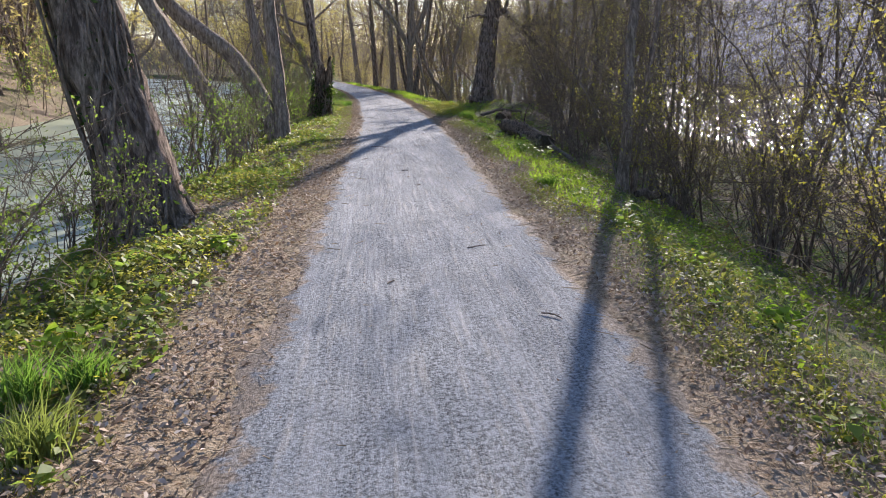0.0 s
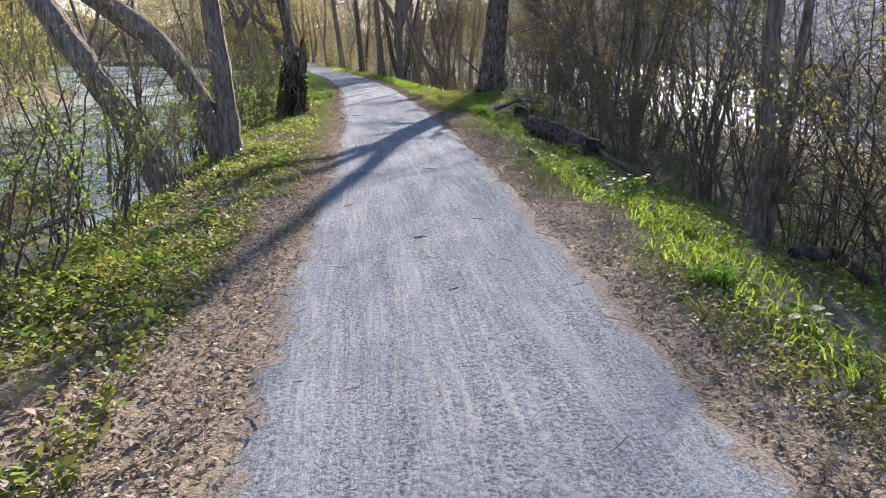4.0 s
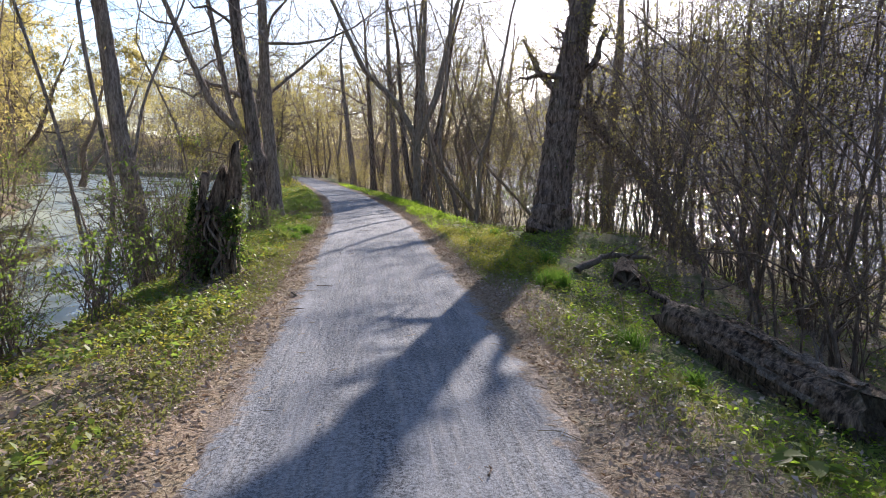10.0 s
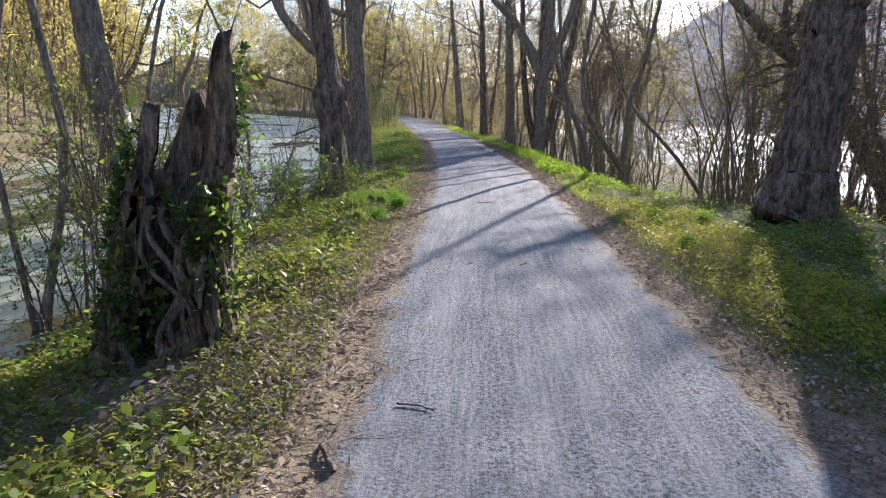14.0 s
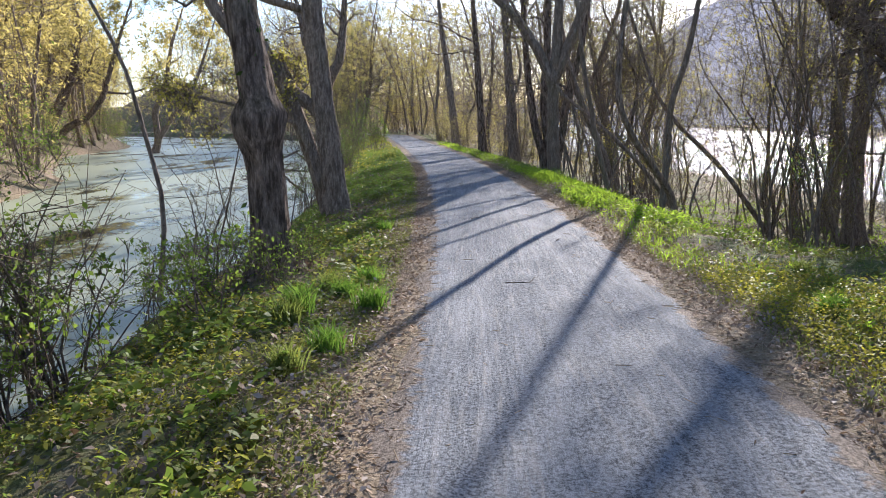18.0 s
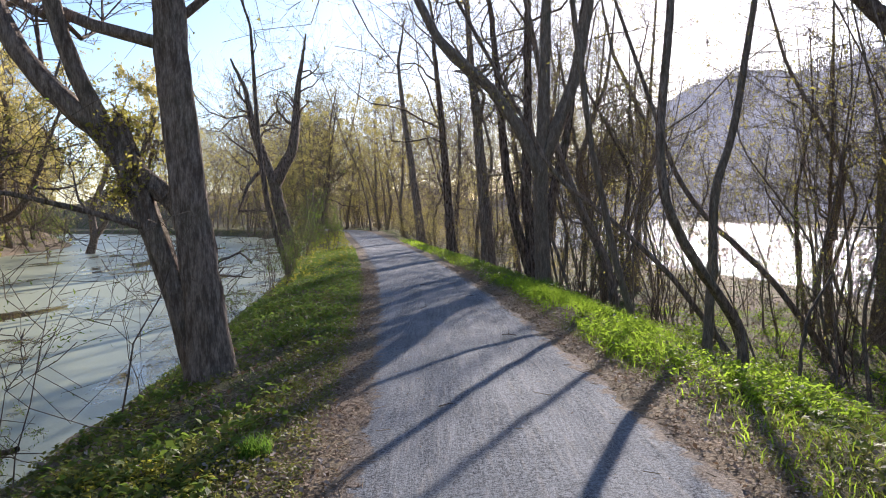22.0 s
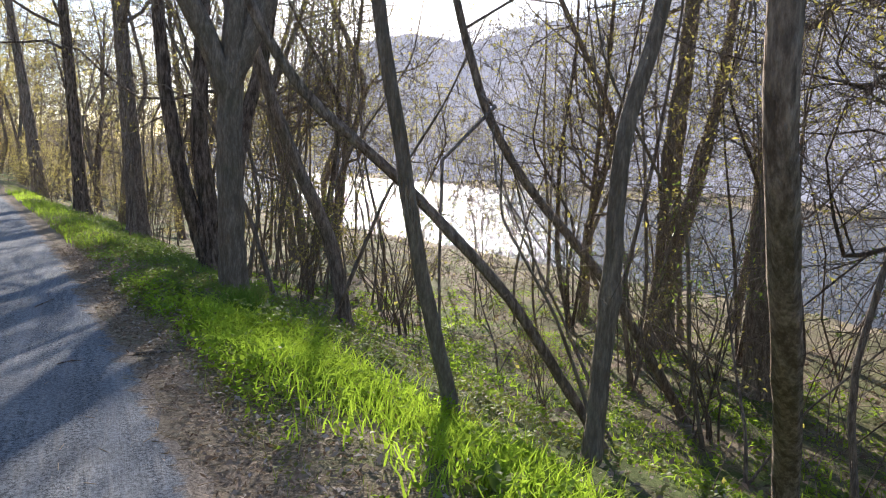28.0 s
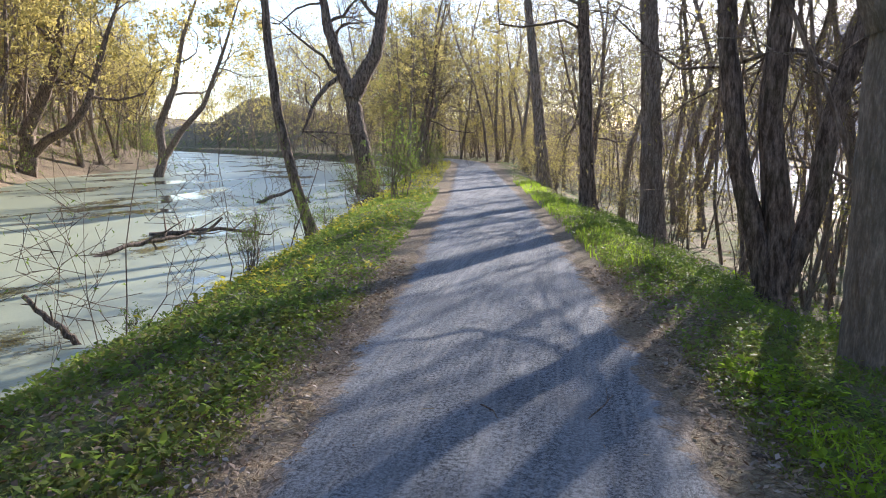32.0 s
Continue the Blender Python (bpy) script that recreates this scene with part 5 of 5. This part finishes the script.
def tuft(x, y, n, high, material, label, seed):
    q = np.random.default_rng(seed)
    root = thing("grass_tuft", (x, y, float(land(x, y)) - 0.01), label, "grass", "grass tufts")
    geo = Geo()
    at = np.concatenate([q.normal(size=(n, 2)) * high * 0.22, np.zeros((n, 1))], 1)
    blades(geo, at, high * (0.5 + 0.6 * q.random(n)), 0.0045, q, 0.55)
    part("grass_clump", geo.mesh("grass_clump", material), root, kind="stuff")


for n, (x, y, high) in enumerate(((3.2, 15.0, 0.32), (3.3, 24.9, 0.30), (2.9, 23.2, 0.30), (2.95, 30.2, 0.22), (2.55, 29.3, 0.2), (-1.0, 28.7, 0.26), (-1.15, 28.2, 0.22), (-0.85, 29.8, 0.26), (-1.25, 34.0, 0.2), (-1.3, 26.4, 0.2), (2.45, 27.2, 0.2), (-2.1, 3.4, 0.3), (-1.9, 3.0, 0.26), (2.3, 9.4, 0.2), (2.25, 45.2, 0.42), (2.4, 45.6, 0.36), (-2.0, 24.0, 0.18), (-1.39, 29.63, 0.3), (-1.29, 30.39, 0.24), (-1.02, 30.86, 0.22), (-1.14, 30.15, 0.2), (-1.43, 29.37, 0.24), (-1.63, 3.33, 0.3), (-1.4, 3.47, 0.24), (-1.38, 2.85, 0.3), (2.85, 14.1, 0.26), (2.98, 20.2, 0.28), (3.13, 23.7, 0.3), (3.02, 18.9, 0.2), (3.06, 23.1, 0.28), (3.03, 30.97, 0.22), (3.11, 29.0, 0.25), (2.13, 45.35, 0.38))):
    tuft(x, y, 190, high, TUFT if n % 3 else GRASS, "tuft of long bright green grass", 200 + n)


def leafy_plant(x, y, high, count, leaf, material, label, seed):
    """A broad-leaved herb: stalks with heart-like leaves."""
    q = np.random.default_rng(seed)
    root = thing("leafy_plant", (x, y, float(land(x, y)) - 0.01), label, "plant", "broad-leaved plants")
    a, out = q.random(count) * 6.283, high * 0.75 * q.random(count)
    top = np.stack([out * np.cos(a), out * np.sin(a), high * (0.35 + 0.65 * q.random(count))], 1)
    foot = top * (0.15, 0.15, 0)
    geo = Geo()
    tubes(geo, np.stack([foot, 0.5 * (foot + top) + (0, 0, 0.1 * high), top], 1), np.full((count, 3), 0.0022), 3)
    stem = part("stalk_mass", geo.mesh("stalk_mass", GREEN), root, kind="stuff")
    d = unit(np.stack([np.cos(a), np.sin(a), -0.15 + 0.3 * q.normal(size=count)], 1))
    w = unit(np.cross(d, [0, 0, 1.0]) + 0.25 * q.normal(size=(count, 3)))
    s = (leaf * (0.6 + 0.7 * q.random(count)))[:, None]
    n = np.cross(w, d) * s * 0.12
    v = np.stack([top, top + w * s * 0.5 + d * s * 0.25 + n, top + w * s * 0.36 + d * s * 0.75 + n, top + d * s * 1.15, top - w * s * 0.36 + d * s * 0.75 + n, top - w * s * 0.5 + d * s * 0.25 + n], 1)
    o = np.arange(count)[:, None] * 6
    geo = Geo()
    geo.add(v, np.concatenate([o + (0, 1, 2, 3), o + (0, 3, 4, 5)]))
    part("foliage", geo.mesh("foliage", material), stem, kind="stuff")


for n, (x, y, high, leaf) in enumerate(((-1.25, 6.05, 0.10, 0.08), (-1.75, 4.6, 0.2, 0.05), (-2.0, 5.3, 0.25, 0.05), (2.9, 12.7, 0.36, 0.06), (3.15, 13.1, 0.32, 0.06), (2.75, 13.6, 0.26, 0.05), (2.5, 6.9, 0.16, 0.07), (2.75, 7.6, 0.2, 0.07), (2.6, 4.3, 0.18, 0.06), (2.2, 44.0, 0.28, 0.06), (2.45, 44.5, 0.3, 0.06), (2.05, 44.9, 0.22, 0.05), (3.3, 16.4, 0.25, 0.06), (2.95, 17.3, 0.16, 0.09), (2.5, 15.6, 0.12, 0.07), (-1.45, 12.3, 0.09, 0.06), (-1.6, 10.6, 0.12, 0.05), (-2.2, 11.2, 0.14, 0.05), (3.3, 33.8, 0.14, 0.05), (3.8, 34.4, 0.15, 0.06), (-1.35, 27.6, 0.1, 0.05), (-1.2, 29.3, 0.09, 0.05), (-1.4, 4.2, 0.15, 0.06), (-1.25, 6.2, 0.13, 0.09), (-1.6, 3.9, 0.2, 0.06), (-1.75, 3.0, 0.2, 0.06), (1.98, 2.7, 0.13, 0.05), (2.54, 8.65, 0.2, 0.06), (2.2, 9.45, 0.15, 0.06), (-2.2, 13.75, 0.15, 0.05), (-1.15, 11.0, 0.09, 0.05), (1.55, 45.6, 0.17, 0.05), (1.5, 47.2, 0.12, 0.05), (2.9, 40.6, 0.2, 0.06), (2.4, 39.7, 0.16, 0.06))):
    leafy_plant(x, y, high, 34 if high > 0.15 else 18, leaf, GREEN if n % 4 else LUSH, "broad-leaved green herb on the bank", 500 + n)


# ---------------------------------------------------------------- fallen wood
def stick(pts, r, label, seed, name="fallen_branch", material=None, sides=7, forks=2, category="branch", group=""):
    q = np.random.default_rng(seed)
    p = resample(pts, 14)
    foot = p.mean(0)
    root = thing(name, foot, label, category, group)
    p = p - foot + q.normal(size=p.shape) * r * 0.25
    rr = r * np.linspace(1, 0.5, 14) * (1 + 0.1 * q.normal(size=14))
    geo = Geo()
    tubes(geo, p[None], rr[None], sides, 0.06)
    part("wood", geo.mesh("wood", material or DEAD, True), root)
    if forks:
        b_p, b_r = grow(p[None], rr[None], forks, 0.3, 0.35, 45, 5, 0.6, 0.0, 0.1, q)
        for n in range(forks):
            geo = Geo()
            tubes(geo, b_p[n:n + 1], np.maximum(b_r[n:n + 1], 0.002), 5)
            part("side_branch", geo.mesh("side_branch", material or DEAD, True), root)
    return root


def on(x, y, up=0.0):
    return (x, y, float(land(x, y)) + up)


def fallen_log(ends, r0, r1, seed, label, strips=34):
    """A thick rotten log with loose bark and a torn end."""
    q = np.random.default_rng(seed)
    foot = np.array(ends).mean(0)
    root = thing("log", foot, label, "log")
    p = resample(ends, 22) - foot
    sides = 22
    a = np.arange(sides) * 2 * math.pi / sides
    t = unit(np.gradient(p, axis=0))
    u = unit(np.cross(t, [0, 0, 1.0]))
    v = np.cross(u, t)
    ridge = q.normal(size=sides) * 0.06
    r = (1 + ridge[None] + 0.05 * q.normal(size=(22, sides))) * np.linspace(r0, r1, 22)[:, None]
    ends = np.zeros((22, sides))
    ends[0], ends[-1] = 0.16 * q.normal(size=sides), 0.1 * q.normal(size=sides)
    ring = p[:, None] + r[..., None] * (u[:, None] * np.cos(a)[None, :, None] + v[:, None] * np.sin(a)[None, :, None]) + ends[..., None] * t[:, None]
    j, s = np.meshgrid(np.arange(21), np.arange(sides), indexing="ij")
    s2 = (s + 1) % sides
    geo = Geo()
    geo.add(ring, np.stack([j * sides + s, j * sides + s2, (j + 1) * sides + s2, (j + 1) * sides + s], -1))
    part("bark", geo.mesh("bark", ROT, False), root, "dark peeling bark")
    for e, k in ((0, 1), (21, -1)):
        geo = Geo()
        cap = np.concatenate([p[e:e + 1] + t[e] * 0.10 * k, p[e] + 0.92 * (ring[e] - p[e]) + t[e] * 0.04 * k])
        s = np.arange(sides)
        geo.add(cap, None, np.stack([0 * s, 1 + s, 1 + (s + 1) % sides], -1))
        part("broken_end", geo.mesh("broken_end", DEAD), root, "torn pale wood")
    for n in range(strips):
        c, f = q.random() * 6.283 * 0.6 + 0.3, q.integers(1, 16)
        k = np.arange(f, f + 6)
        line = p[k] + (r[k, int(c / 6.283 * sides)] + 0.012 + 0.03 * np.linspace(0, 1, 6) ** 2)[:, None] * (u[k] * math.cos(c) + v[k] * math.sin(c))
        geo = Geo()
        w = u[k] * -math.sin(c) + v[k] * math.cos(c)
        wide = q.uniform(0.012, 0.035)
        lift = (u[k] * math.cos(c) + v[k] * math.sin(c)) * 0.008
        geo.add(np.stack([line - w * wide, line + lift, line + w * wide], 1), np.concatenate([np.stack([np.arange(5) * 3 + o, np.arange(5) * 3 + o + 1, np.arange(5) * 3 + o + 4, np.arange(5) * 3 + o + 3], -1) for o in (0, 1)]))
        part("bark_strip", geo.mesh("bark_strip", DEAD if n % 3 == 0 else ROT), root)


fallen_log([on(4.5, 18.9, 0.12), on(4.3, 19.9, 0.2), on(4.1, 20.8, 0.2), on(3.92, 21.5, 0.15)], 0.3, 0.24, 301, "thick rotting log with peeling bark on the slope")
fallen_log([on(4.15, 23.7, 0.1), on(4.3, 24.2, 0.16), on(4.6, 25.1, 0.12)], 0.2, 0.16, 304, "short broken rotten log in the brush", 14)
stick([on(3.68, 36.9, 0.0), on(3.75, 37.0, 0.5), on(3.9, 37.1, 1.0), on(4.25, 37.3, 1.5)], 0.022, "pale dead sapling standing on the slope", 314, "dead_sapling", DEAD, 6, 5, "sapling")
stick([on(4.9, 17.6, 0.1), on(4.6, 18.6, 0.25), on(4.9, 20.0, 0.3), on(5.2, 21.0, 0.1)], 0.05, "tangled dead limb in the thicket", 315, "fallen_branch", DEAD, 7, 6)
stick([on(3.7, 24.6, 0.08), on(4.3, 25.2, 0.25), on(5.2, 25.6, 0.2)], 0.06, "broken grey limb on the brush pile", 316, "fallen_branch", DEAD, 7, 6)
stick([on(4.75, 20.6, 0.12), on(4.6, 22.2, 0.2), on(4.3, 24.0, 0.14)], 0.09, "fallen rotten limb beside the log", 302, "fallen_branch", ROT)
stick([on(4.4, 11.9, 0.12), on(4.9, 12.0, 0.3), on(5.4, 11.8, 0.12), on(6.1, 11.7, 0.05)], 0.075, "dark curved fallen branch on the slope", 303, "fallen_branch", BARK_DARK, 9)
stick([on(-1.75, 14.6, 0.05), on(-1.5, 15.4, 0.05), on(-1.28, 16.1, 0.05), on(-1.1, 17.0, 0.05)], 0.036, "pale weathered branch lying on the bank", 304)
stick([on(-1.0, 15.15, 0.03), on(-0.82, 15.4, 0.04), on(-0.6, 15.65, 0.04), on(-0.35, 15.82, 0.03)], 0.013, "thin forked dead branch at the path's edge", 305, forks=5)
stick([on(-0.95, 16.4, 0.02), on(-0.7, 16.1, 0.04), on(-0.4, 15.8, 0.03)], 0.009, "thin bent dead twig at the path edge", 317)
stick([on(-0.27, 22.25, 0.02), on(-0.36, 22.45, 0.03), on(-0.33, 22.72, 0.02)], 0.014, "pale stick at the path edge", 318)
stick([on(-0.1, 41.95, 0.02), on(-0.02, 42.15, 0.02), on(-0.12, 42.35, 0.02)], 0.007, "bent twig lying on the path", 319, "twig", BARK_DARK, 5, 1, "twig", "twigs on the path")
stick([on(0.95, 42.75, 0.015), on(1.2, 42.68, 0.02), on(1.45, 42.66, 0.02)], 0.012, "small stick in the leaf litter", 306)
stick([on(0.95, 44.6, 0.015), on(1.25, 44.5, 0.03), on(1.6, 44.2, 0.02)], 0.016, "dead stick beside the path", 307)
stick([(-5.6, 48.5, -0.95), (-5.75, 48.5, -0.75), (-6.0, 48.45, -0.52), (-6.25, 48.4, -0.28)], 0.055, "dark branch rising out of the canal", 308, material=BARK_DARK, forks=5)
stick([(-9.6, 54.5, -0.88), (-9.25, 55.4, -0.68), (-8.9, 56.4, -0.66), (-8.5, 57.3, -0.6), (-8.3, 57.6, -0.32)], 0.06, "dark drowned limb in the canal", 309, material=BARK_DARK, forks=6)
stick([(-10.5, 58.0, -0.86), (-9.0, 58.6, -0.7), (-7.5, 58.7, -0.86)], 0.06, "drowned branch in the duckweed", 310, material=BARK_DARK, forks=6)
stick([(-12.0, 68.0, -0.86), (-10.8, 69.0, -0.3), (-10.0, 68.5, -0.86)], 0.08, "arched dead limb standing in the canal", 311, material=BARK_DARK, forks=3)
stick([(-4.9, 12.0, -0.86), (-4.0, 12.7, -0.5), (-3.0, 13.4, -0.1)], 0.05, "dead limb reaching from the bank into the canal", 312, material=BARK, forks=5)
stick([(-5.6, 36.5, -0.86), (-4.4, 36.0, -0.55), (-3.6, 35.4, -0.35)], 0.05, "leaning dead branch at the water's edge", 313, material=BARK, forks=5)

for n, (x, y) in enumerate(((-1.95, 4.9), (-2.1, 5.3), (-1.8, 5.2), (-2.3, 4.4), (-2.15, 12.9), (2.35, 3.4), (2.5, 5.0), (3.2, 21.0))):
    w = 0.3 * math.cos(2.1 * n)
    stick([on(x, y), on(x + 0.2 * w, y, 0.22), on(x + 0.7 * w, y - 0.1, 0.4), on(x + 1.6 * w, y - 0.2, 0.42), on(x + 2.2 * w, y - 0.25, 0.3)], 0.0045, "dry bent weed stalk from last year", 360 + n, "dry_stalk", STRAW, 5, 2, "stalk", "dry weed stalks")
TWIGS = [(0.89, 6.15, 0.10, 30), (0.12, 5.14, 0.05, 60), (-0.11, 12.44, 0.07, 50), (0.40, 30.6, 0.14, -10), (0.23, 45.1, 0.22, 70), (0.5, 11.0, 0.05, 10), (1.2, 17.2, 0.06, 80), (-0.2, 21.4, 0.09, 25), (0.0, 22.9, 0.10, -20), (0.6, 9.6, 0.05, 44), (0.9, 14.6, 0.08, 15), (0.1, 14.4, 0.10, 5), (0.7, 26.3, 0.08, 60), (1.1, 4.3, 0.08, -50), (-0.3, 41.2, 0.16, 70), (0.5, 42.6, 0.08, 12), (0.8, 38.3, 0.1, -30), (0.0, 35.1, 0.07, 33), (1.0, 33.0, 0.06, 70), (-0.4, 44.9, 0.12, -60)]
for n, (x, y, ln, turn) in enumerate(TWIGS):
    a = radians(turn)
    dx, dy = ln * math.cos(a), ln * math.sin(a)
    stick([(x - dx, y - dy, 0.012), (x + 0.02, y + 0.01, 0.018), (x + dx, y + dy, 0.012)], 0.006, "thin dead twig lying on the path", 330 + n, "twig", BARK_DARK, 5, 1, "twig", "twigs on the path")
